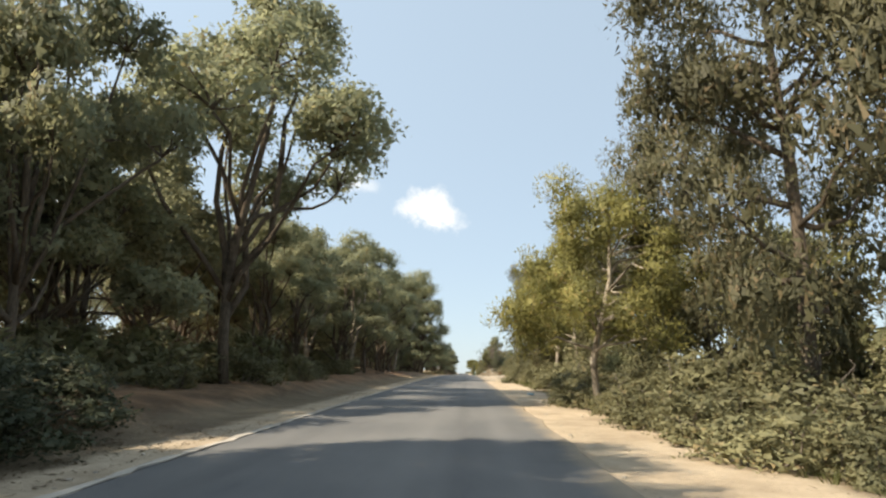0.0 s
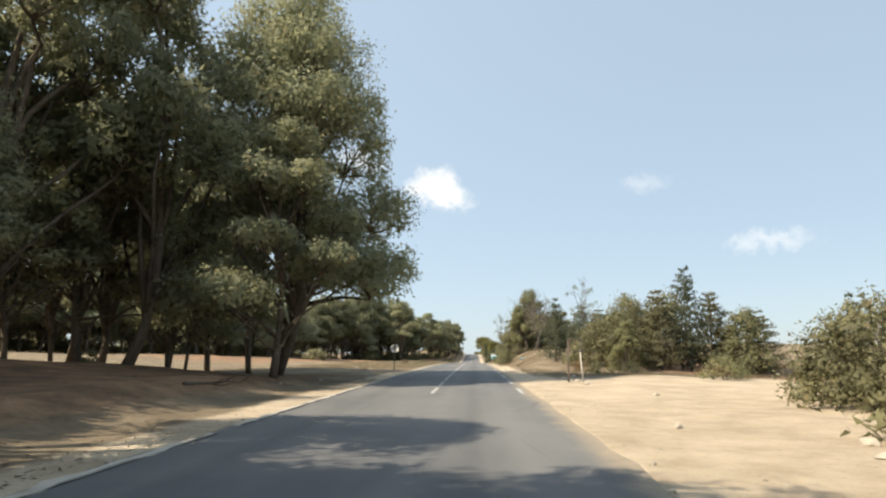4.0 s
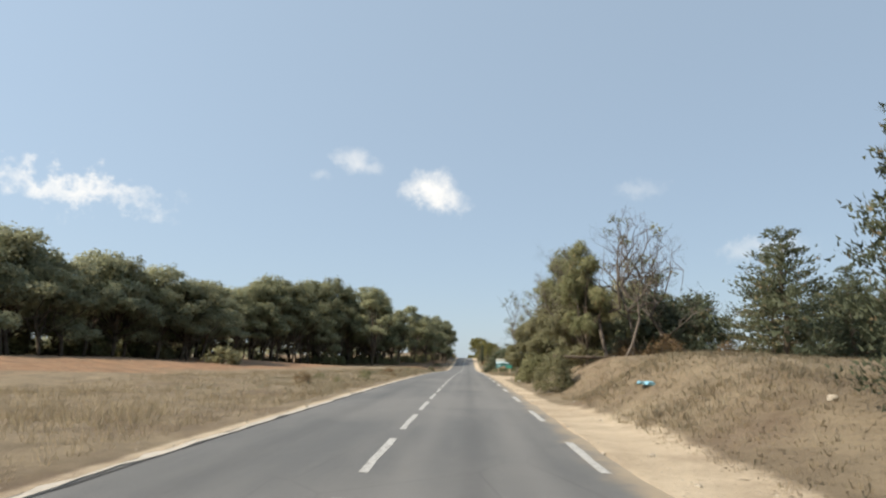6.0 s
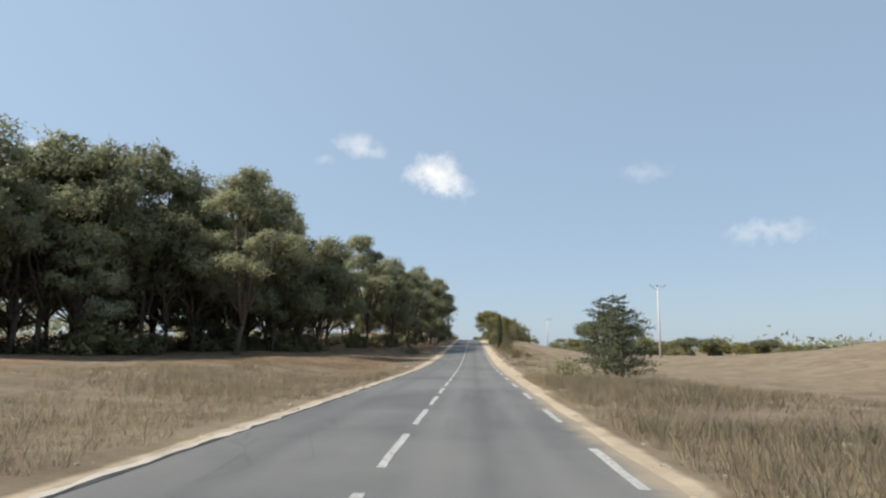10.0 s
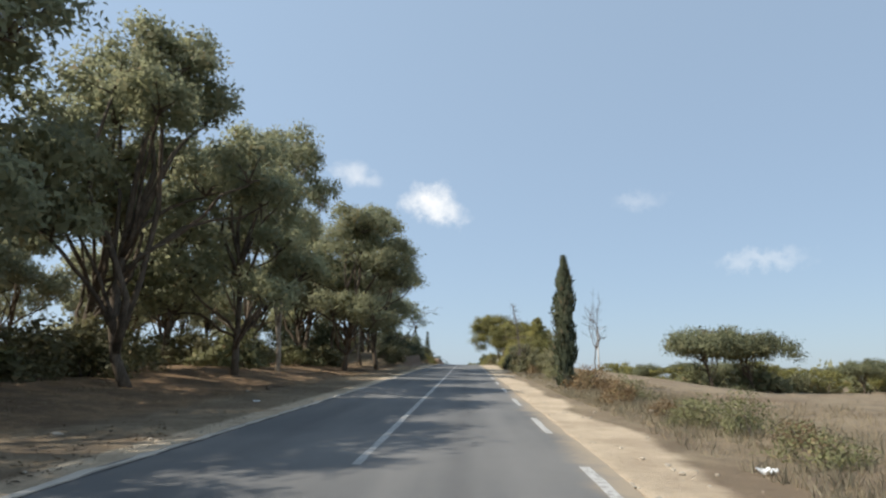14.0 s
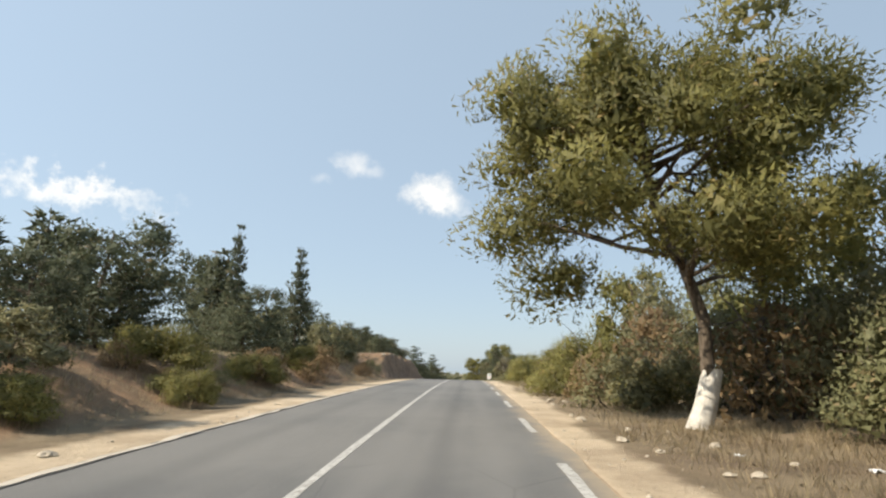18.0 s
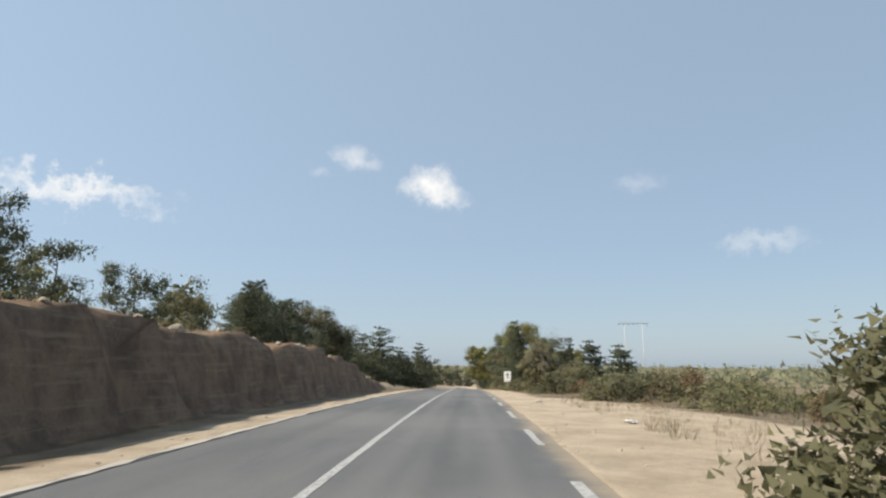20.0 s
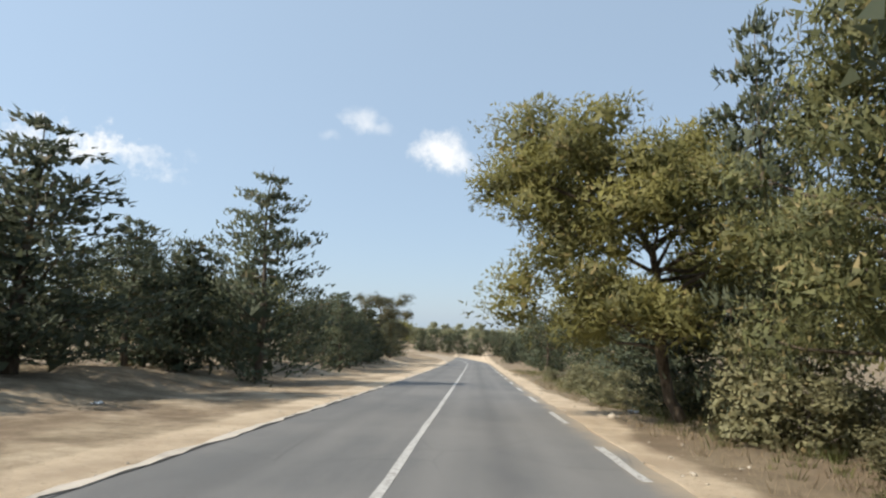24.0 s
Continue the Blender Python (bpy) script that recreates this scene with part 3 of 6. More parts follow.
def build_road():
    road = ribbon("road", -2.96, 3.22, -120, 790, 0.0, 0.12, 1.0, ASPHALT, 0.035, 4)
    tagged(road, "worn grey two-lane asphalt country road with sandy edges", "road", kind="structure")

    def line(name, x0, x1, y0, y1, label="", ragged=0.006, seed=1):
        ob = ribbon(name, x0, x1, y0, y1, 0.005, 0.004, 0.8, PAINT, ragged, seed)
        ob.parent = road
        tagged(ob, label)

    for y0, y1, seed in ((2, 96, 3), (97, 300, 2), (301, 520, 6), (521, 780, 7)):
        lip = ribbon("edge_lip", -2.92, -2.79, y0, y1, 0.018, 0.016, 0.4, LIP, 0.034, seed)
        lip.parent = road
        tagged(lip, "pale crumbling raised edge of the asphalt")
        # Dark strip that paints the lip's shadow line onto the road.
        crack = ribbon("edge_crack", -2.79, -2.755, y0, y1, 0.006, 0.004, 0.7, EDGE_SHADE, 0.012, seed + 20)
        crack.parent = road
        tagged(crack, "dark painted shadow line along the raised edge of the asphalt")
    line("centre_line", -0.06, 0.06, 303.5, 780, "continuous white centre line", 0.006, 5)
    for k in range(int((303 - 105.6) / 4.33)):
        line("lane_dash", -0.06, 0.06, 105.6 + 4.33 * k, 108.6 + 4.33 * k)
    for k in range(int((780 - 108) / EDGE_STEP)):
        y = EDGE_FIRST + EDGE_STEP * k
        line("edge_dash", 2.83, 2.96, y, y + 2.7)


def road_patch(x, y, a, b):
    """A pale worn repair in the asphalt."""
    r = np.random.RandomState(9)
    ang = np.linspace(0, 6.28, 18, endpoint=False)
    rad = 1 + 0.1 * r.normal(size=18)
    px, py = x + np.cos(ang) * a * rad, y + np.sin(ang) * b * rad
    buf = Buf()
    buf.add(np.stack([np.concatenate([px, px]), np.concatenate([py, py]), np.concatenate([road_z(py) + 0.006, road_z(py) - 0.01])], 1),
            [tuple(range(18))] + [(i, 18 + i, 18 + (i + 1) % 18, (i + 1) % 18) for i in range(18)])
    ob = part("repair_patch", buf, PALE_TAR, bpy.data.objects["road"], "pale worn repair in the asphalt")


EDGE_FIRST, EDGE_STEP = 105.8, 6.1
build_ground()
build_road()
road_patch(-1.6, 282.2, 0.42, 0.55)


# ---- trees ----
def stem(buf, rng, pts, r0, r1, sides=7):
    buf.tube(pts, np.linspace(r0, r1, len(pts)) * (1 + 0.08 * rng.normal(size=len(pts))), sides)


def stone_shape():
    bm = bmesh.new()
    bmesh.ops.create_icosphere(bm, subdivisions=2, radius=1.0)
    bm.verts.index_update()
    v = np.array([x.co[:] for x in bm.verts])
    f = [tuple(x.index for x in face.verts) for face in bm.faces]
    bm.free()
    return v, f


STONE_V, STONE_F = stone_shape()


def eucalyptus(seed, h=14.0, r=5.0, fork=0.3, pale=False, heads=9, leaf=0.2, leaf_mat=None, per=150, fine=6, inner=40, knobs=9, head=0.42, droop=0.6, airy=0.1, slim=0.5):
    """A gum tree: stems that part low down, each ending in a billowing head of rounded leaf cushions with sky between the heads."""
    rng = np.random.RandomState(seed)
    wood, crown = Buf(), Buf()
    lean = rng.normal(size=2) * 0.04 * h
    main = bent(rng, (0, 0, -0.3), (lean[0], lean[1], h * 0.78), 0, 0.025, 8)
    main[0, :2] = 0
    stem(wood, rng, main, 0.0125 * h, 0.0045 * h, fine + 2)
    spin = rng.uniform(0, 6.28)
    for k in range(heads):
        f = (k / max(1, heads - 1)) ** 0.55
        size = r * head * rng.uniform(0.8, 1.15) * (1.0 - 0.18 * f)
        a = spin + k * 2.4 + rng.normal() * 0.25
        out = (r - size * 0.9) * f * rng.uniform(0.8, 1.08)
        top = h - 0.8 * size
        low = h * fork + 0.6 * size
        z = low + (top - low) * (1 - f ** 1.5 * rng.uniform(0.55, 1.0))
        mid = np.array([math.cos(a) * out + lean[0] * z / h, math.sin(a) * out + lean[1] * z / h, z])
        if k:
            j = 1 + int(rng.uniform(0.0, 2.6)) if z > 0.45 * h else 1
            start = main[j] + (main[j + 1] - main[j]) * rng.uniform(0, 0.9)
            arm = bent(rng, start, mid - np.array([0, 0, 0.4 * size]), 0.04, 0.05, 6)
            stem(wood, rng, arm, (0.009 if k < 5 else 0.0062) * h, 0.0028 * h, fine)
        base = mid - np.array([0, 0, 0.35 * size])
        for q in range(knobs):
            if rng.uniform() < airy:
                continue
            d = unit(np.array([math.cos(q * 2.4 + k), math.sin(q * 2.4 + k), 1.0 - 1.45 * (q + 0.5) / knobs]) * np.array([1, 1, 1.15]) + rng.normal(size=3) * 0.18)
            at = mid + d * size * np.array([0.66, 0.66, 0.52])
            if fine > 4 or q % 3 == 0:
                stem(wood, rng, bent(rng, base, at, 0.05, 0.07, 4), 0.0034 * h, 0.0012 * h, 4)
            knob = np.array([1, 1, 0.8]) * size * rng.uniform(0.36, 0.56)
            clump(crown, rng, at, knob, int(per * rng.uniform(0.75, 1.25)), leaf, leaf * slim, droop=droop, outward=0.25, core=inner, heart=mid)
    tree = new("eucalyptus_tree")
    part("trunk", wood, BARK_PALE if pale else BARK_DARK, tree, smooth=True)
    part("crown", crown, leaf_mat or EUC_LEAF, tree)
    return tree, h, r


def pine(seed, h=9.0, r=4.0, flat=0.0, many=48, leaf=0.15, per=360, limed=False, pale=False, clear=0.3, mat=None, name="pine_tree", lean=0.0, inner=26, puff=0.29, slim=0.3):
    """A rounded pine: bent stem, spreading limbs, dense needle cushions; flat gives an umbrella top."""
    rng = np.random.RandomState(seed)
    wood, crown = Buf(), Buf()
    top = np.array([rng.normal() * 0.06 * h + lean * h, rng.normal() * 0.06 * h, h * 0.86])
    main = bent(rng, (0, 0, -0.3), top, 0, 0.045, 7)
    main[0, :2] = 0
    stem(wood, rng, main, 0.021 * h, 0.005 * h, 9)
    mids = []
    for k in range(many):
        f = rng.uniform(clear, 0.98)
        i = min(5, int(f * 6))
        start = main[i] + (main[i + 1] - main[i]) * (f * 6 - i)
        a = k * 2.4 + rng.normal() * 0.3
        bulge = math.sqrt(max(0.05, 1 - ((f - 0.55) / 0.5) ** 2)) if flat < 0.5 else 0.35 + 0.75 * f
        reach = r * bulge * rng.uniform(0.45, 1.05)
        end = start + np.array([math.cos(a) * reach, math.sin(a) * reach, reach * rng.uniform(0.0, 0.45)])
        if flat > 0.5:
            end[2] = h * (0.9 - 0.28 * (reach / r) ** 2) + rng.normal() * 0.03 * h - (1 - f) * (0.12 + 0.6 * (1 - flat)) * h
        end[2] = min(end[2], h * 0.97)
        if k % 2 == 0:
            stem(wood, rng, bent(rng, start, end, 0.05, 0.06, 5), 0.007 * h, 0.002 * h, 5)
        mids.append(end)
    for m in mids:
        size = np.array([1, 1, 0.74]) * rng.uniform(0.76, 1.25) * puff * r
        clump(crown, rng, m, size, int(per * rng.uniform(0.7, 1.3)), leaf, leaf * slim, up=0.35, outward=0.5, core=inner, heart=np.array([0, 0, h * 0.5]))
    tree = new(name)
    trunk = part("trunk", wood, BARK_PALE if pale else BARK_DARK, tree, smooth=True)
    if limed:
        band, rows, k = Buf(), [], 16
        ang = np.linspace(0, 2 * math.pi, k, endpoint=False)
        for q in range(7):
            f = q / 6
            rag = rng.uniform(-0.12, 0.1, k) * (q == 6)
            z = 0.02 + 1.15 * f + rag
            mid = main[0] + (main[1] - main[0]) * ((z + 0.3) / (main[1][2] + 0.3))[:, None] if q == 6 else np.tile(main[0] + (main[1] - main[0]) * (z[0] + 0.3) / (main[1][2] + 0.3), (k, 1))
            wide = h * (0.0262 - 0.0035 * f + 0.004 * (1 - f) ** 3) * (1 + 0.05 * np.sin(ang * 3 + q))
            rows.append(mid + np.stack([np.cos(ang) * wide, np.sin(ang) * wide, 0 * ang], 1))
        band.add(np.concatenate(rows), [(q * k + a, q * k + (a + 1) % k, (q + 1) * k + (a + 1) % k, (q + 1) * k + a) for q in range(6) for a in range(k)])
        part("lime_band", band, LIME, trunk, "white lime-washed foot of the trunk", True)
    part("crown", crown, mat or PINE_LEAF, tree)
    return tree, h, r * 1.25


def conifer(seed, h=8.0, r=2.8, tiers=19, leaf=0.24, per=44, mat=None, name="cypress_tree", low=0.06, lively=1.0, sparse=1.0):
    """A pointed cypress or young pine: level boughs in ragged tiers, each thick with short sprays."""
    rng = np.random.RandomState(seed)
    wood, crown = Buf(), Buf()
    main = bent(rng, (0, 0, -0.3), (rng.normal() * 0.03 * h, rng.normal() * 0.03 * h, h), 0, 0.012, 7)
    main[0, :2] = 0
    stem(wood, rng, main, 0.02 * h, 0.004, 7)
    for k in range(tiers):
        f = low + (0.97 - low) * (k + rng.uniform(0, 0.7)) / tiers
        i = min(5, int(f * 6))
        start = main[i] + (main[i + 1] - main[i]) * (f * 6 - i)
        boughs = rng.randint(5, 8) if f < 0.8 else 4
        spin = rng.uniform(0, 6.28)
        for j in range(boughs):
            a = spin + j * 6.28 / boughs + rng.normal() * 0.25
            reach = r * ((1 - f) ** 0.75) * rng.uniform(0.6, 1.12) * (1.0 if f > 0.16 else 0.85) + 0.14
            end = start + np.array([math.cos(a) * reach, math.sin(a) * reach, reach * rng.uniform(0.02, 0.3) * lively])
            bough = bent(rng, start, end, -0.04, 0.03, 4)
            if reach > 0.3 * r and j % 2 == 0:
                wood.tube(bough, taper(0.004 * h, 0.0012 * h, 4), 3, False)
            count = max(6, int(per * sparse * (0.35 + reach / r * 1.5)))
            s = rng.uniform(0.18, 1.05, count) ** 0.8
            at = start + (end - start) * s[:, None] + rng.normal(size=(count, 3)) * np.array([1, 1, 0.4]) * (0.06 + 0.09 * reach)
            way = (end - start) / max(reach, 0.1) + rng.normal(size=(count, 3)) * 0.6 + np.array([0, 0, 0.35 * lively])
            leaves(crown, rng, at, way, leaf, leaf * 0.42, None, (at - start) * np.array([1, 1, 0.5]) / max(reach, 0.2) + np.array([0, 0, 0.55]) + rng.normal(size=(count, 3)) * 0.25)
    for f in np.linspace(low + 0.04, 0.84, 10):
        wide = r * 0.6 * (1 - f) ** 0.8 + 0.06
        i = int(f * 6)
        clump(crown, rng, main[i] + (main[i + 1] - main[i]) * (f * 6 - i), (wide, wide, h * 0.05), 14, leaf * 1.3, leaf * 0.8, core=10)
    tree = new(name)
    part("trunk", wood, BARK_DARK, tree, smooth=True)
    part("crown", crown, mat or CONIFER_LEAF, tree)
    return tree, h, r


def column_cypress(seed, h=6.2, r=0.55):
    rng = np.random.RandomState(seed)
    wood, crown = Buf(), Buf()
    wood.tube([(0, 0, -0.3), (0.02, 0, h * 0.5), (0, 0.02, h * 0.95)], [0.12, 0.08, 0.02], 7)
    k = 4200
    f = rng.uniform(0.03, 1.0, k)
    a = rng.uniform(0, 6.28, k)
    wide = r * np.minimum(1, (1 - f) * 3.2) ** 0.7 * (0.82 + 0.22 * np.sin(f * 23 + 2 * np.sin(a * 2 + f * 9)) ) * np.where(f < 0.2, 0.75 + f, 1.0)
    d = wide * rng.uniform(0.45, 1.0, k)
    at = np.stack([np.cos(a) * d, np.sin(a) * d, f * h * 0.95], 1)
    way = np.stack([np.cos(a) * 0.35, np.sin(a) * 0.35, np.ones(k)], 1) + rng.normal(size=(k, 3)) * 0.2
    leaves(crown, rng, at, way, 0.26, 0.09, None, np.stack([np.cos(a), np.sin(a), 0.3 + 0 * a], 1))
    for _ in range(9):
        a0 = rng.uniform(0, 6.28)
        clump(crown, rng, (math.cos(a0) * r * 0.8, math.sin(a0) * r * 0.8, h * rng.uniform(0.12, 0.55)), (0.2, 0.2, 0.4), 40, 0.24, 0.08, up=1.0)
    tree = new("column_cypress")
    part("trunk", wood, BARK_DARK, tree, smooth=True)
    part("crown", crown, CONIFER_LEAF, tree)
    return tree, h, r


def bush(seed, h=3.0, r=2.0, mat=None, many=22, leaf=0.1, per=270, name="bush", dense=True, up=0.4, slim=0.5):
    """A many-stemmed bush, leafy to the ground, with an uneven outline and bare twigs."""
    rng = np.random.RandomState(seed)
    wood, crown = Buf(), Buf()
    for k in range(many):
        a = rng.uniform(0, 6.28)
        d = math.sqrt(rng.uniform(0.02, 1.0)) * r
        top = h * (1 - 0.55 * (d / r) ** 2) * rng.uniform(0.62, 1.0)
        end = np.array([math.cos(a) * d, math.sin(a) * d, top])
        if k % 2 == 0:
            wood.tube(bent(rng, (math.cos(a) * d * 0.15, math.sin(a) * d * 0.15, -0.15), end, 0.04, 0.06, 5), taper(0.035, 0.008), 4, False)
            if k % 3 == 0:
                tip = end + np.array([rng.normal() * 0.3, rng.normal() * 0.3, rng.uniform(0.3, 0.7)])
                wood.tube(bent(rng, end, tip, 0, 0.08, 4), taper(0.012, 0.004, 4), 4, False)
        for level in (1.0, 0.62, 0.28):
            if level < 1.0 and k % 2:
                continue
            mid = np.array([end[0] * (0.7 + 0.35 * (1 - level)), end[1] * (0.7 + 0.35 * (1 - level)), max(0.22 * h * 0.5, top * level - 0.1 * h)])
            size = np.array([1, 1, 0.8]) * rng.uniform(0.2, 0.32) * min(r, h * 0.8)
            clump(crown, rng, mid + rng.normal(size=3) * 0.1, size, int(per / 1.6 * rng.uniform(0.6, 1.3)), leaf, leaf * slim, up=up, core=30 if dense else 0, heart=np.array([0, 0, h * 0.2]))
    thing = new(name)
    part("trunk", wood, BARK_GREY, thing, smooth=True)
    part("foliage", crown, mat or BUSH_LEAF, thing)
    return thing, h, r


def dead_tree(seed, h=6.0, r=3.0, lean=(0.0, 0.0), leafy=0, curl=0.1, depth_most=3, thick=0.015, name="dead_tree"):
    """A bare crooked tree: limbs that split three times into fine twigs."""
    rng = np.random.RandomState(seed)
    wood, crown = Buf(), Buf()
    tips = []

    def grow(start, way, length, radius, depth):
        end = start + way * length
        line = bent(rng, start, end, 0.05, curl, 6)
        wood.tube(line if depth < 3 else line[::2], taper(radius, radius * 0.5, 6) if depth < 3 else taper(radius, radius * 0.5, 3), 6 if depth < 2 else 3, False)
        tips.append(line[-1])
        if depth >= depth_most:
            return
        for _ in range(rng.randint(4, 6) if depth else 7):
            at = line[rng.randint(2, 6)]
            turn = unit(way + rng.normal(size=3) * 0.75 + np.array([0, 0, 0.12]))
            grow(at, turn, length * rng.uniform(0.4, 0.66), radius * 0.45, depth + 1)

    grow(np.array([0, 0, -0.2]), unit(np.array([lean[0], lean[1], 1.0])), h * 0.62, thick * h, 0)
    thing = new(name)
    part("trunk", wood, BARK_GREY, thing, smooth=True)
    if leafy:
        for t in tips:
            if rng.uniform() < leafy:
                clump(crown, rng, t, (0.28, 0.28, 0.22), 26, 0.2, 0.07, droop=0.4, core=0)
        part("crown", crown, GREY_LEAF, thing)
    return thing, h, r


def dead_conifer(seed, h=5.0, r=1.2):
    """A dead young conifer: straight stem, broken level twigs that droop and fork."""
    rng = np.random.RandomState(seed)
    wood = Buf()
    main = bent(rng, (0, 0, -0.2), (-0.06 * h, 0, h), 0, 0.02, 8)
    wood.tube(main, taper(0.012 * h, 0.003 * h, 8), 6, False)
    for k in range(44):
        f = rng.uniform(0.22, 0.97)
        i = min(6, int(f * 7))
        at = main[i] + (main[i + 1] - main[i]) * (f * 7 - i)
        a, ln = rng.uniform(0, 6.28), r * (1.12 - f) * rng.uniform(0.35, 1.1)
        end = at + np.array([math.cos(a) * ln, math.sin(a) * ln, ln * rng.uniform(-0.25, 0.35)])
        twig = bent(rng, at, end, -0.06, 0.06, 4)
        wood.tube(twig, taper(0.0036 * h, 0.0012 * h, 4), 4, False)
        for q in range(4):
            b = twig[rng.randint(1, 4)]
            wood.tube(np.stack([b, b + rng.normal(size=3) * np.array([0.16, 0.16, 0.1])]), [0.0016 * h, 0.0008 * h], 3, False)
    thing = new("dead_conifer")
    part("trunk", wood, BARK_GREY, thing, smooth=True)
    return thing, h, r


def grass_patch(name, seed, count, spread, height, mat, label, wide=0.0045, blades=8):
    """Dry tufts over the verge, joined as one stuff: spread gives places x, y for a random source."""
    rng = np.random.RandomState(seed)
    xy = spread(rng, count)
    drift = 0.5 + 0.42 * waves(xy[:, 0] * 0.55, xy[:, 1] * 0.3, 41) + 0.3 * waves(xy[:, 0] * 1.6, xy[:, 1] * 1.1, 43)
    keep = rng.uniform(0, 1, len(xy)) < np.clip(drift, 0.12, 1.0)
    xy, drift = xy[keep], np.clip(drift[keep], 0.1, 1.2)
    z = ground_z(xy[:, 0], xy[:, 1])
    k = len(xy)
    tall = height * rng.uniform(0.35, 1.2, k) * (0.55 + 0.75 * drift)
    base = np.repeat(np.stack([xy[:, 0], xy[:, 1], z - 0.03], 1), blades, 0)
    ht = np.repeat(tall, blades) * rng.uniform(0.5, 1.1, k * blades)
    a = rng.uniform(0, 6.28, k * blades)
    out = np.stack([np.cos(a), np.sin(a), 0 * a], 1)
    foot = base + out * rng.uniform(0, 0.12, (k * blades, 1))
    tip = foot + out * (ht * rng.uniform(0.15, 0.75, k * blades))[:, None] + np.array([0, 0, 1.0]) * ht[:, None]
    b = rng.uniform(0, 6.28, k * blades)
    side = np.stack([np.cos(b), np.sin(b), 0 * b], 1) * (wide * rng.uniform(0.7, 1.6, (k * blades, 1)))
    buf = Buf()
    buf.tris(np.stack([foot - side, foot + side, tip], 1))
    buf.nrm.append(np.repeat(unit(np.array([0, 0, 1.0]) + out * 0.35 + rng.normal(size=out.shape) * 0.15), 3, 0))
    return tagged(part(name, buf, mat), label, "grass", kind="stuff")


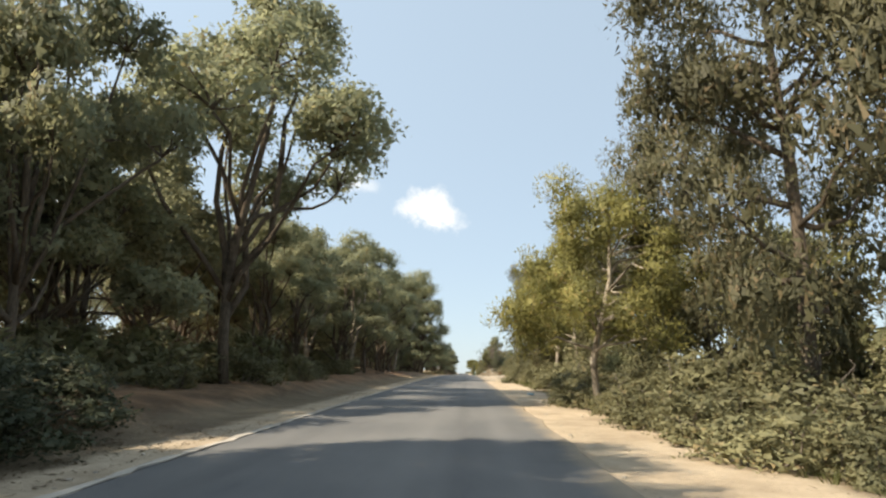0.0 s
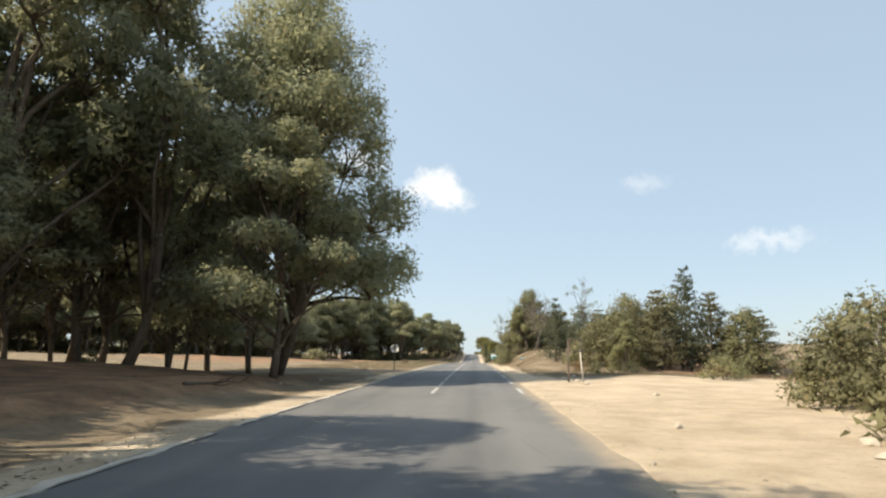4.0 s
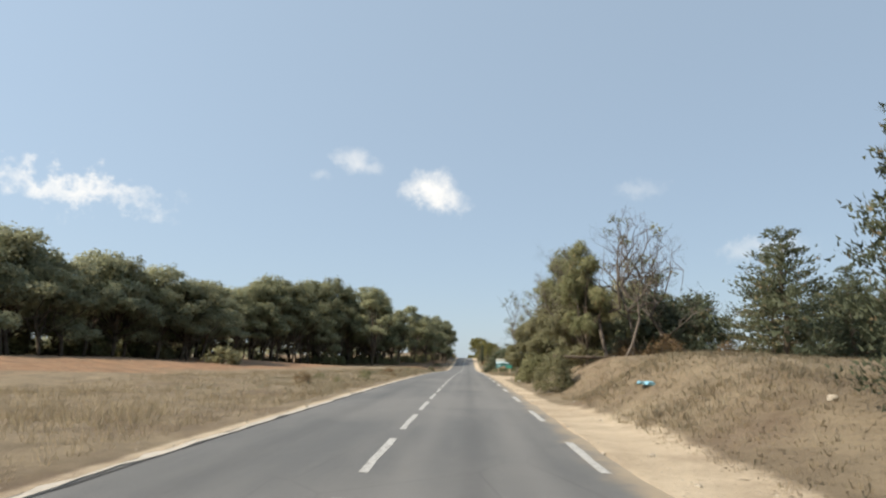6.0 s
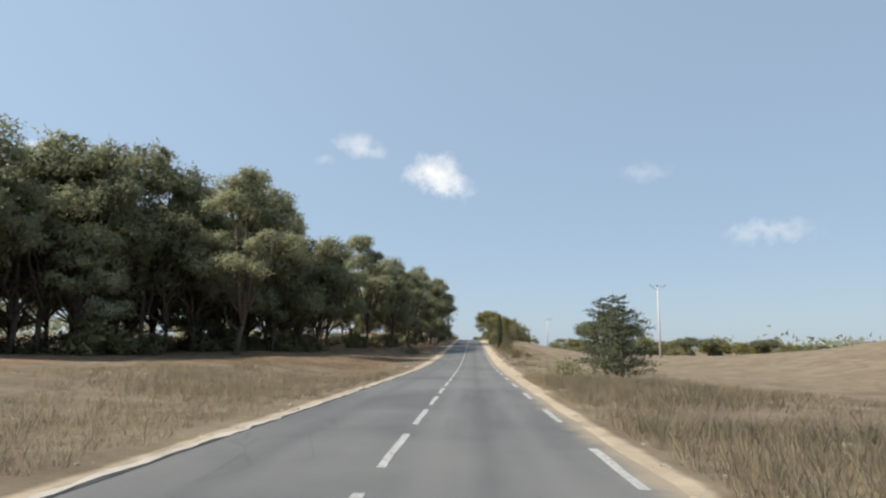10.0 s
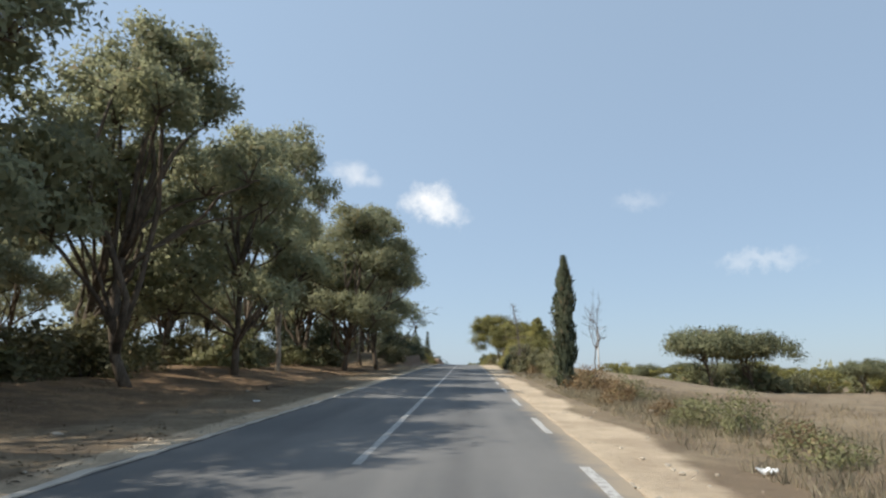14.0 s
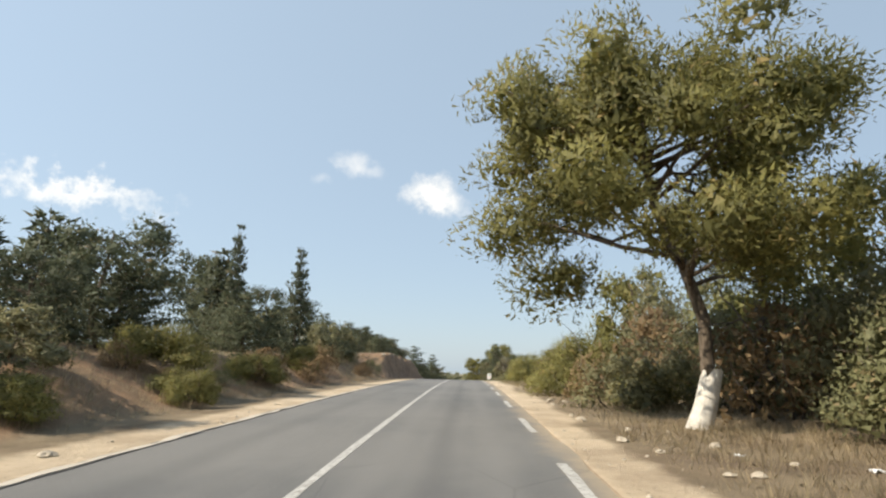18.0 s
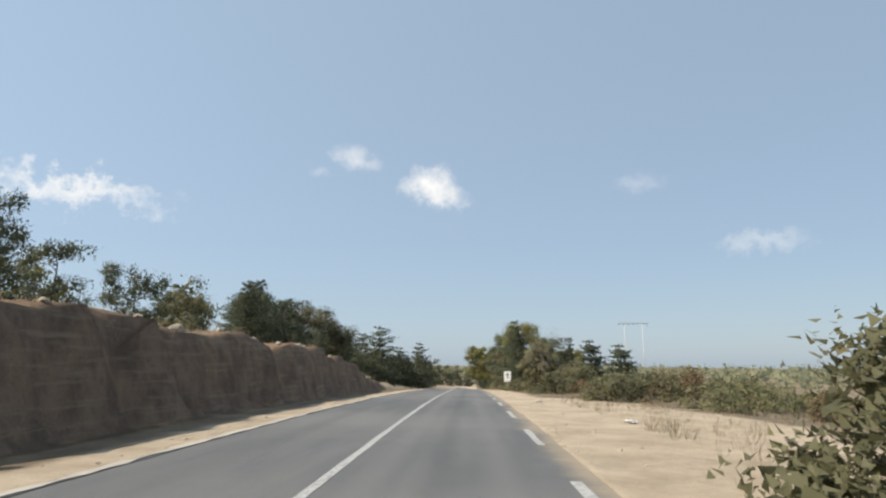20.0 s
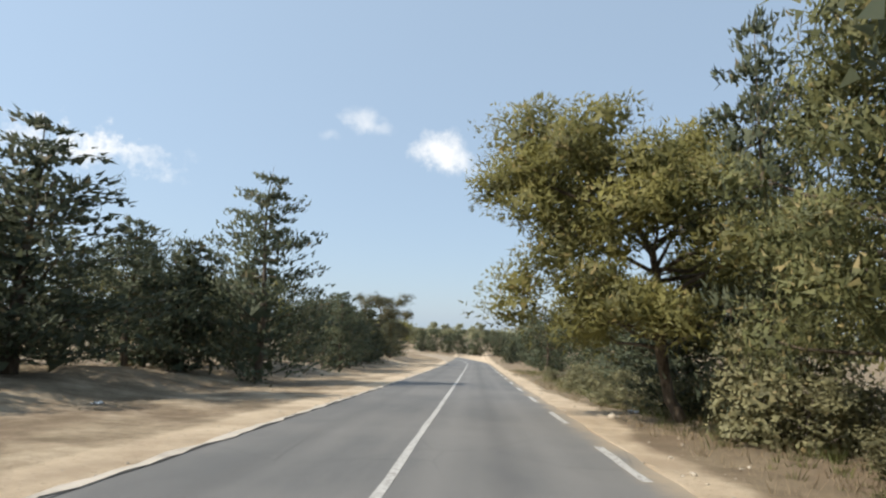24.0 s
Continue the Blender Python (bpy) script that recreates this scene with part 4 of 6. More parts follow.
# ---- kinds that are repeated ----
MODELS, USES = {}, {}
KINDS = {
    "column": [lambda s=s: column_cypress(s) for s in (99,)],
    "gum_big": [lambda s=s: eucalyptus(s, 20.0, 7.6, 0.1, False, 22, 0.17, per=330, inner=70, knobs=10, head=0.41, airy=0.12) for s in (5,)],
    "gum": [lambda s=s: eucalyptus(s, 15.0, 5.2, 0.2, False, 13, 0.19, per=185, inner=40, head=0.37, airy=0.24) for s in (1, 2, 3, 4)],
    "gum_pale": [lambda s=s: eucalyptus(s, 14.0, 4.6, 0.4, True, 8, 0.2, per=150, inner=30, head=0.38, airy=0.2) for s in (11, 12)],
    "gum_dense": [lambda s=s: eucalyptus(s, 13.0, 5.0, 0.08, False, 15, 0.19, per=180, inner=40, head=0.37, airy=0.22) for s in (21, 22, 23)],
    "gum_mid": [lambda s=s: eucalyptus(s, 14.0, 4.8, 0.15, False, 12, 0.24, per=120, inner=20, head=0.39, airy=0.22) for s in (6, 7, 8)],
    "wood": [lambda s=s: eucalyptus(s, 12.5, 4.6, 0.1, False, 12, 0.27, HAZED_LEAF, 100, 4, 18, 8, head=0.4, airy=0.18) for s in (31, 32, 33, 34, 35)],
    "pine": [lambda s=s: pine(s, 9.0, 3.9, many=56, per=400, leaf=0.17, inner=70, puff=0.23) for s in (41, 42, 43)],
    "pine_green": [lambda s=s: pine(s, 9.0, 3.9, many=56, per=400, leaf=0.16, inner=70, puff=0.23, clear=0.12, mat=GREEN_NEEDLE) for s in (35, 36)],
    "pine_brown": [lambda s=s: pine(s, 9.0, 3.8, many=58, per=420, leaf=0.16, inner=76, puff=0.23, clear=0.14, mat=OLIVE_LEAF) for s in (38, 39)],
    "pine_pale": [lambda s=s: pine(s, 9.0, 3.6, pale=True, clear=0.35, many=52, per=400, leaf=0.17, inner=70, puff=0.23) for s in (45, 46)],
    "pine_lean": [lambda s=s: pine(s, 8.6, 3.8, many=84, clear=0.34, lean=-0.24, per=560, leaf=0.16, inner=90, puff=0.2) for s in (44,)],
    "pine_limed": [lambda s=s: pine(s, 9.5, 4.2, limed=True, clear=0.4, many=84, per=600, leaf=0.16, inner=90, puff=0.21) for s in (47,)],
    "pine_far": [lambda s=s: pine(s, 8.0, 3.8, many=26, leaf=0.32, per=62, slim=0.5) for s in (48, 49)],
    "pine_dark": [lambda s=s: pine(s, 8.0, 3.8, many=42, leaf=0.24, per=92, clear=0.1, puff=0.25, mat=CONIFER_LEAF, slim=0.45) for s in (57, 58, 59)],
    "gum_small": [lambda s=s: eucalyptus(s, 8.0, 2.9, 0.03, False, 10, 0.17, GREY_LEAF, 230, 5, 34, 7, airy=0.18, slim=0.32, droop=0.9) for s in (24, 25, 26)],
    "umbrella": [lambda s=s: pine(s, 9.0, 5.5, 0.62, 90, 0.26, 120, clear=0.16, puff=0.24, mat=UMBRELLA_LEAF, name="umbrella_pine", slim=0.5) for s in (51, 52)],
    "umbrella_dark": [lambda s=s: pine(s, 9.5, 4.2, 1.0, 66, 0.22, 150, clear=0.45, puff=0.24, mat=EUC_LEAF, name="umbrella_pine", slim=0.4) for s in (55, 56)],
    "conifer": [lambda s=s: conifer(s, 8.0, 3.2, 15, 0.2, 52, lively=2.2) for s in (61, 62, 63)],
    "conifer_near": [lambda s=s: conifer(s, 8.5, 3.1, 18, 0.15, 130, low=0.12, lively=2.0) for s in (60,)],
    "conifer_dense": [lambda s=s: conifer(s, 7.0, 3.0, 16, 0.2, 48, lively=2.2) for s in (65, 66)],
    "conifer_far": [lambda s=s: conifer(s, 7.0, 2.7, 13, 0.4, 16) for s in (64, 67)],
    "scrub": [lambda s=s: conifer(s, 6.0, 2.3, 15, 0.2, 44, OLIVE_LEAF, "scrub_cypress", lively=1.5) for s in (73, 74, 75)],
    "spire": [lambda s=s: conifer(s, 6.5, 1.9, 17, 0.3, 18, sparse=0.8) for s in (68, 69)],
    "young_pine": [lambda s=s: conifer(s, 4.0, 1.9, 15, 0.13, 150, PINE_LEAF, "young_pine", lively=2.4) for s in (71, 72)],
    "bush": [lambda s=s: bush(s, many=13, per=112, leaf=0.145) for s in (81, 82, 83)],
    "willow": [lambda s=s: eucalyptus(s, 5.0, 2.3, 0.0, False, 10, 0.15, BUSH_LEAF, 260, 5, 34, 7, airy=0.16, slim=0.32, droop=1.0) for s in (27, 28)],
    "bush_dark": [lambda s=s: bush(s, 3.9, 2.2, CONIFER_LEAF, 40, 0.15, 190) for s in (78,)],
    "bush_far": [lambda s=s: bush(s, 2.2, 1.8, BUSH_LEAF if s == 80 else GREY_LEAF, 9, 0.26, 60, "low_bush") for s in (80, 84)],
    "bush_pine": [lambda s=s: bush(s, 3.6, 2.6, PINE_LEAF, 26, 0.15, 560, "pine_bush", up=1.3, slim=0.2) for s in (85, 86)],
    "bush_grey": [lambda s=s: bush(s, 2.2, 1.8, GREY_LEAF, 13, 0.13, 95, "grey_bush", dense=False) for s in (87, 88, 89)],
    "bush_dry": [lambda s=s: bush(s, 1.7, 1.4, DRY_LEAF, 14, 0.12, 90, "dry_bush", False) for s in (91, 92)],
    "bush_tall": [lambda s=s: bush(s, 5.0, 3.0, GREY_LEAF if s == 94 else BUSH_LEAF, 26, 0.16, 150, "tall_shrub") for s in (93, 94, 95)],
    "dead_conifer": [lambda s=s: dead_conifer(s) for s in (106,)],
    "bare": [lambda s=s: dead_tree(s) for s in (101, 102)],
    "bare_leafy": [lambda s=s: dead_tree(s, 7.0, 3.0, (0.15, 0.1), 0.16, 0.14) for s in (103,)],
    "bare_lean": [lambda s=s: dead_tree(s, 6.5, 3.0, (-0.5, -0.05), 0.0, 0.13, 4, 0.011) for s in (104,)],
}
LABELS = {
    "column": ("dark narrow column-shaped cypress beside the verge", "tree", "cypresses"),
    "gum_big": ("large multi-stemmed dark eucalyptus at the end of the wood", "tree", "roadside eucalyptus"),
    "gum": ("tall dark eucalyptus with drooping leaf clumps beside the road", "tree", "roadside eucalyptus"),
    "gum_pale": ("tall eucalyptus with pale peeling trunk and open crown", "tree", "roadside eucalyptus"),
    "gum_dense": ("broad dense eucalyptus, leafy low down, at the wood's edge", "tree", "roadside eucalyptus"),
    "gum_mid": ("tall eucalyptus with rounded leaf clumps in the wood", "tree", "eucalyptus wood"),
    "wood": ("rounded dark green eucalyptus in the wood behind the field", "tree", "eucalyptus wood"),
    "pine": ("rounded pine with yellow-green needle cushions on the verge", "tree", "roadside pines"),
    "pine_green": ("dark green rounded pine with dense needle cushions, leafy low down", "tree", "roadside pines"),
    "pine_brown": ("rounded olive-brown pine, leafy low down, beside the road", "tree", "roadside pines"),
    "pine_pale": ("pine with pale bare trunk and olive-green crown on the verge", "tree", "roadside pines"),
    "pine_lean": ("pine leaning over the road with a rounded yellow-green crown", "tree", "roadside pines"),
    "pine_limed": ("spreading pine with white lime-washed trunk foot beside the road", "tree", "roadside pines"),
    "pine_far": ("rounded olive-green pine behind the roadside trees", "tree", "roadside pines"),
    "pine_dark": ("dark green spreading pine, leafy low down, on the slope", "tree", "bank pines"),
    "gum_small": ("slender young eucalyptus with hanging olive-green leaves", "tree", "roadside eucalyptus"),
    "umbrella": ("broad umbrella pine standing in the dry field", "tree", "field pines"),
    "umbrella_dark": ("dark flat-topped pine with bare stem on the bank", "tree", "bank pines"),
    "conifer": ("dark green pointed cypress with level ragged boughs", "tree", "cypresses"),
    "conifer_near": ("tall dark ragged cypress with bare lower trunk at the verge", "tree", "cypresses"),
    "conifer_dense": ("thick dark cypress, boughs down to the ground", "tree", "cypresses"),
    "conifer_far": ("dark green cypress behind the roadside row", "tree", "cypresses"),
    "scrub": ("brown-olive half-dry cypress scrub in dry grass", "tree", "scrub cypresses"),
    "spire": ("thin dark cypress with a bare pointed tip", "tree", "cypresses"),
    "young_pine": ("bright yellow-green young pine beside the sandy verge", "tree", "young pines"),
    "bush": ("green leafy roadside bush", "bush", "roadside bushes"),
    "willow": ("leafy shrub with long drooping olive-green leaves", "bush", "tall shrubs"),
    "bush_dark": ("dense rounded dark green bush beside the road", "bush", "roadside bushes"),
    "bush_far": ("low olive-green bush under the trees", "bush", "wood bushes"),
    "bush_pine": ("low yellow-green pine bush on the verge", "bush", "roadside bushes"),
    "bush_grey": ("grey-green half-dry bush in dry grass", "bush", "roadside bushes"),
    "bush_dry": ("brown withered bush in dry grass", "bush", "roadside bushes"),
    "bush_tall": ("tall tangled olive-green shrub beside the road", "bush", "tall shrubs"),
    "dead_conifer": ("thin dead pine with broken twigs above the bushes", "dead tree", "dead trees"),
    "bare": ("bare grey dead tree with crooked twigs", "dead tree", "dead trees"),
    "bare_leafy": ("half-dead twisted tree with few leaf tufts", "dead tree", "dead trees"),
    "bare_lean": ("leaning dead tree with curling bare branches", "dead tree", "dead trees"),
}


def plant(kind, x, y, h, r=0.0, turn=None, which=None, label="", sink=0.05):
    """Sets one tree or bush of a kind on the ground, at its height and half width."""
    n = USES.get(kind, 0)
    USES[kind] = n + 1
    v = (n if which is None else which) % len(KINDS[kind])
    first = (kind, v) not in MODELS
    if first:
        MODELS[kind, v] = KINDS[kind][v]()
    model, h0, r0 = MODELS[kind, v]
    s = h / h0
    w = (r / r0) if r else s
    spin = (n * 2.399 + v) if turn is None else radians(turn)
    m = Matrix.LocRotScale((x, y, float(ground_z(x, y)) - sink), Euler((0, 0, spin)), (w, w, s))
    ob = model if first else copy_thing(model, m)
    ob.matrix_basis = m
    text, cat, group = LABELS[kind]
    return tagged(ob, label or text, cat, group)


# ---- planting, along the road ----
rnd = random.Random(7)


def row(kinds, side, y0, y1, step, x0, x1, h0, h1, wide=0.36):
    """A ragged row of plants along the road."""
    r = random.Random(int(y0 * 7 + x0 * 130 + step * 50 + side))
    y = y0
    while y < y1:
        k = kinds[r.randrange(len(kinds))]
        h = r.uniform(h0, h1)
        plant(k, side * r.uniform(x0, x1), y + r.uniform(-0.35, 0.35) * step, h, h * wide * r.uniform(0.85, 1.2), turn=r.uniform(0, 360))
        y += step * r.uniform(0.8, 1.2)


# Eucalyptus wood on the left at the start.
plant("gum", -8.6, 25.0, 18.5, 7.2, which=0)
# Row almost wholly out of view, added to cast shade over the start.
row(("gum_dense", "gum"), -1, -12, 9, 5.0, 9.0, 11.0, 13, 16, 0.34)
plant("gum_dense", -10.6, 15.5, 16.5, 4.6)
plant("gum_dense", -12.5, 19.5, 10.0, 4.0)
row(("gum", "gum_pale"), -1, 34, 51, 5.0, 8.8, 10.6, 9.5, 11.5, 0.38)
row(("gum", "gum_dense", "gum_pale"), -1, 52, 84, 6.0, 8.0, 10.0, 12, 14.5, 0.36)
row(("gum_pale", "gum"), -1, 86, 96, 5.0, 10.0, 12.0, 11, 13, 0.36)
row(("gum_mid",), -1, 97, 116, 5.0, 15.0, 18.0, 12, 14, 0.36)
plant("gum", -11.5, 120.5, 16.0, 5.2)
plant("gum", -13.0, 110.5, 19.5, 6.0)
plant("gum", -16.0, 105.5, 18.5, 6.0)
plant("gum_dense", -16.5, 121, 12.0, 4.6)
plant("gum_big", -8.0, 114.6, 20.0, 7.4)
plant("gum_dense", -6.6, 110.0, 10.8, 4.8)
row(("wood",), -1, 62, 130, 5.0, 13.0, 17.0, 7.5, 10.0, 0.45)
row(("bush_far",), -1, 66, 124, 3.0, 22, 40, 1.6, 2.8, 1.0)
row(("wood", "wood", "gum_pale"), -1, -8, 50, 7.5, 15, 22, 9.5, 12)
row(("wood", "gum_mid"), -1, 50, 124, 6.5, 15.5, 22, 13, 16)
row(("wood",), -1, -5, 122, 8.0, 25, 36, 11, 14)
row(("wood",), -1, 10, 130, 8.0, 38, 55, 12, 15)
row(("wood",), -1, 150, 290, 6.0, 62, 78, 10, 13, 0.45)
row(("bush_far",), -1, 150, 262, 3.4, 58, 70, 2.2, 3.4, 1.0)
row(("bush_far",), -1, 4, 34, 2.4, 9.5, 12.0, 1.8, 2.8, 0.9)
row(("wood",), -1, -2, 62, 4.5, 12.5, 16.0, 9.0, 12.0, 0.4)
row(("bush_far", "bush"), -1, -2, 64, 2.6, 10.5, 15.0, 1.6, 2.8, 0.9)
row(("willow", "bush_tall"), 1, 42, 66, 3.0, 9.0, 11.5, 3.2, 5.2, 0.55)
row(("bush",), -1, -2, 60, 5.0, 7.0, 10.0, 1.0, 1.9, 0.9)
row(("bush_far",), -1, -4, 124, 4.0, 18, 34, 1.2, 2.2, 1.0)
row(("bush_far",), -1, 290, 362, 3.5, 14, 26, 1.2, 2.2, 1.0)
# Wood behind the field, its edge running back to the road.
def wood_top(y):
    return float(np.interp(y, [150, 178, 200, 220, 224, 234, 242, 253, 266, 278, 292], [12.2, 12.8, 13.0, 12.8, 10.0, 10.5, 14.5, 18.5, 20.5, 18.5, 16.0]))


def wood_edge(y):
    return float(np.interp(y, [140, 165, 200, 220, 225, 240, 262, 285, 300], [-60, -53, -43, -37, -46, -42, -34, -23, -17]))


for k in range(52):
    y = 150 + k * 2.75
    plant("bush_far", wood_edge(y) - rnd.uniform(4, 13), y, rnd.uniform(1.6, 3.0), rnd.uniform(2.0, 3.0))
    for back in (0, 8, 17):
        if back and (k + back) % 2:
            continue
        plant("gum_mid" if back == 0 and y > 238 else "wood", wood_edge(y) - back - rnd.uniform(0, 4), y + rnd.uniform(-2, 2), wood_top(y) * rnd.uniform(0.86, 1.08) * (0.86 if back else 1.0), rnd.uniform(6.0, 7.8))
row(("bush_dry", "bush_grey"), -1, 158, 206, 3.2, 4.4, 8.5, 0.3, 0.75, 0.9)
# Eucalyptus close to the road, up to the crest.
for kind, x, y, h, w in (("gum", -21.5, 272, 18.5, 7.0), ("gum_mid", -17.2, 291, 14.5, 5.4), ("gum_dense", -22.0, 284, 19.0, 6.4), ("gum_mid", -26, 281, 20, 7.0), ("gum_mid", -24, 293, 17, 6.4),
                         ("gum", -14.0, 299.8, 16.4, 6.4), ("gum_mid", -21, 303, 14.0, 6.0), ("gum_dense", -11.4, 307, 14.0, 5.2), ("gum_mid", -16, 311, 13.5, 5.6),
                         ("gum", -9.2, 314.5, 13.0, 5.0), ("gum_mid", -14, 319, 13.5, 5.4), ("gum_dense", -9.0, 322.5, 12.0, 4.8), ("gum_mid", -15, 328, 13, 5.6),
                         ("gum_pale", -9.6, 330.5, 15.4, 3.8), ("gum_dense", -7.8, 340.5, 12.8, 6.2), ("gum_mid", -14.5, 338, 13.5, 5.4), ("gum", -6.4, 348, 14.4, 5.4), ("gum_mid", -13, 346, 12.5, 5.0),
                         ("umbrella_dark", -9.6, 358.5, 8.2, 4.2)):
    plant(kind, x, y, h, w)
row(("bush_far", "bush"), -1, 262, 312, 1.9, 22, 34, 1.8, 3.2, 0.95)
row(("wood",), -1, 262, 318, 4.5, 27, 40, 9, 12, 0.45)
plant("bush", -7.4, 297, 0.9, 1.5, label="low dark green bush under the eucalyptus")
plant("bush_far", -30, 205, 3.0, 2.6, label="rounded yellow-green bush in the dry field")
plant("gum_pale", -10.0, 358.0, 15.5, 1.7)
plant("umbrella_dark", -7.4, 369.5, 7.4, 3.3)
plant("umbrella_dark", -14.0, 352.0, 11.0, 5.0)
row(("pine_dark", "bush_far", "pine_dark"), -1, 370, 402, 2.6, 17, 30, 3.6, 6.0, 0.5)
row(("wood",), -1, 284, 358, 4.5, 19, 30, 11, 14)
row(("bush_far", "bush"), -1, 300, 358, 2.4, 10.5, 17, 1.4, 2.6, 0.9)
row(("wood",), -1, 300, 400, 7.0, 33, 48, 10, 13)
row(("umbrella_dark",), -1, 362, 378, 3.0, 9.0, 14.0, 9.5, 12.0, 0.4)
row(("conifer", "pine_dark", "spire"), -1, 381, 394, 3.2, 9.5, 13.0, 2.8, 4.2, 0.42)
row(("umbrella_dark", "pine_dark"), -1, 358, 376, 4.5, 15, 22, 9.5, 12, 0.4)
row(("bush_far", "bush"), -1, 358, 392, 2.6, 11, 20, 1.4, 2.6, 0.9)
plant("bare_leafy", -6.6, 375.5, 6.4, 4.6, label="spreading half-bare pine on top of the bank")
row(("bush", "bush_dark"), -1, 362, 389, 1.9, 6.4, 7.8, 1.4, 2.2, 0.95)
row(("pine_dark", "bush", "conifer_dense"), -1, 388, 448, 3.6, 8.0, 10.5, 2.4, 3.8, 0.6)
row(("bush", "bush_grey", "bush_dry"), -1, 390, 447, 3.2, 5.6, 7.6, 0.6, 1.4, 0.9)
row(("spire", "pine_dark", "pine_dark", "conifer_far"), -1, 392, 450, 4.0, 11.5, 17, 4.8, 6.8, 0.4)
row(("conifer_dense", "pine_dark", "bush"), -1, 447, 492, 3.8, 9.4, 12.5, 2.8, 4.0, 0.5)
row(("conifer_dense", "conifer", "pine_dark"), -1, 488, 516, 2.7, 13.0, 16.0, 5.0, 7.4, 0.42)
row(("conifer_far", "pine_far"), -1, 440, 500, 7.0, 15, 22, 3.4, 4.8, 0.45)
plant("conifer", -9.6, 518, 7.4, 3.9)
plant("conifer_dense", -13.5, 510, 7.0, 3.4)
plant("pine_brown", -13.8, 498, 7.2, 5.0, label="broad domed olive-green pine behind the bank")
plant("conifer_dense", -13.2, 484, 5.4, 2.8)
plant("conifer", -11.5, 479, 4.2, 2.2)
plant("conifer", -10.5, 537, 5.2, 2.4)
plant("conifer", -14.8, 533, 7.8, 3.3)
plant("conifer", -11.2, 553.0, 7.0, 4.4)
plant("conifer", -8.2, 563.0, 9.3, 4.0)
plant("spire", -10.4, 560.5, 5.4, 1.7)
plant("pine_brown", -9.8, 606, 7.6, 4.4)
row(("conifer_far",), -1, 523, 566, 4.0, 13, 18, 5, 6.5, 0.45)
row(("conifer_dense", "pine_dark"), -1, 521, 606, 3.4, 11.0, 14.0, 3.8, 5.6, 0.48)
row(("conifer_dense", "pine_far", "conifer_far"), -1, 568, 640, 6.5, 8, 14, 4.5, 6.5, 0.5)
row(("wood", "pine_far"), -1, 575, 650, 8.0, 20, 45, 6, 8, 0.5)
for k in range(26):
    plant("pine_dark" if k % 3 else "conifer_far", -14 + k * 2.4 + rnd.uniform(-1, 1), 690 + abs(k - 8) * 1.2 + rnd.uniform(-6, 10), rnd.uniform(4.5, 7.0), rnd.uniform(2.6, 3.6))
for k in range(44):
    plant("wood", -75 + k * 3.4 + rnd.uniform(-1, 1), 745 + rnd.uniform(-12, 30), rnd.uniform(6, 9), rnd.uniform(3.4, 5.0))

# Right side.
plant("pine_pale", 6.0, 20.3, 8.2, 3.6)
plant("pine_brown", 8.4, 13, 13.0, 4.2)
plant("pine_brown", 9.8, 21, 11.0, 3.8)
plant("bush_dark", -5.6, 7.8, 1.7, 1.7)
plant("bush_dark", -6.2, 10.6, 1.5, 1.6)
row(("pine_brown", "pine_pale", "pine_brown"), 1, 45, 62, 4.2, 8.2, 9.8, 10.0, 12.0, 0.34)
row(("bush",), 1, 8, 24, 1.8, 5.3, 6.6, 0.9, 1.5, 1.0)
row(("bush_far", "bush_tall"), 1, 10, 62, 3.2, 9.5, 13.0, 2.2, 3.4, 0.8)
plant("pine_brown", 11.0, 35.5, 9.8, 3.6)
plant("pine_pale", 11.8, 39, 9.0, 3.0)
row(("bush",), 1, 8, 56, 2.4, 6.0, 8.5, 1.1, 2.0, 1.0)
row(("pine_far", "wood"), 1, 2, 60, 7.0, 13, 20, 8, 11, 0.4)
row(("bush_grey", "bush_dry", "bush"), 1, 62, 92, 4.0, 9, 18, 1.0, 2.4, 0.8)
plant("bush", 10.6, 92, 1.9, 2.2)
plant("umbrella", 27, 110, 5.5, 4.2)
plant("spire", 20.8, 118.5, 4.8, 1.0)
plant("bush", 9.6, 96.0, 2.9, 2.4)
plant("bush_tall", 11.0, 101.5, 3.0, 2.2)
plant("bush_tall", 13.0, 104.0, 3.4, 2.4)
plant("gum_small", 12.25, 131.1, 3.8, 1.3, label="thin young tree with a pale stem before the scrub")
plant("scrub", 16.0, 108.0, 3.2, 1.8)
row(("bush_grey", "bush_dry"), 1, 112, 126, 5.0, 12, 18, 0.8, 1.6, 0.9)
for kind, x, y, h, w in (("conifer", 17.6, 133.8, 8.3, 2.2), ("scrub", 15.4, 132.8, 6.2, 2.3), ("scrub", 19.8, 134, 6.2, 2.4), ("bush_tall", 21.8, 133.5, 5.4, 2.8), ("scrub", 23.6, 134.5, 5.0, 2.4),
                         ("bush_tall", 13.2, 134.6, 5.8, 2.8), ("bush_tall", 11.0, 136, 3.9, 2.3), ("scrub", 12.4, 140, 4.4, 2.2), ("bush_tall", 14.5, 139.5, 6.2, 3.0), ("bush_tall", 17.5, 139, 6.4, 3.2),
                         ("conifer", 8.2, 137.8, 5.4, 1.6), ("bare_leafy", 11.0, 137.4, 6.2, 1.8), ("conifer_dense", 12.6, 151, 4.9, 2.4), ("bush_dark", 10.2, 159, 3.8, 2.2), ("bush_dark", 12.6, 160, 4.2, 2.6), ("scrub", 15.4, 157, 4.2, 2.4), ("bush_dark", 18.0, 156, 4.0, 2.8), ("conifer_dense", 16.2, 153, 4.0, 2.2)):
    plant(kind, x, y, h, w)
row(("bush_grey", "bush_dry"), 1, 124, 136, 2.8, 8.6, 12, 0.7, 1.4, 0.9)
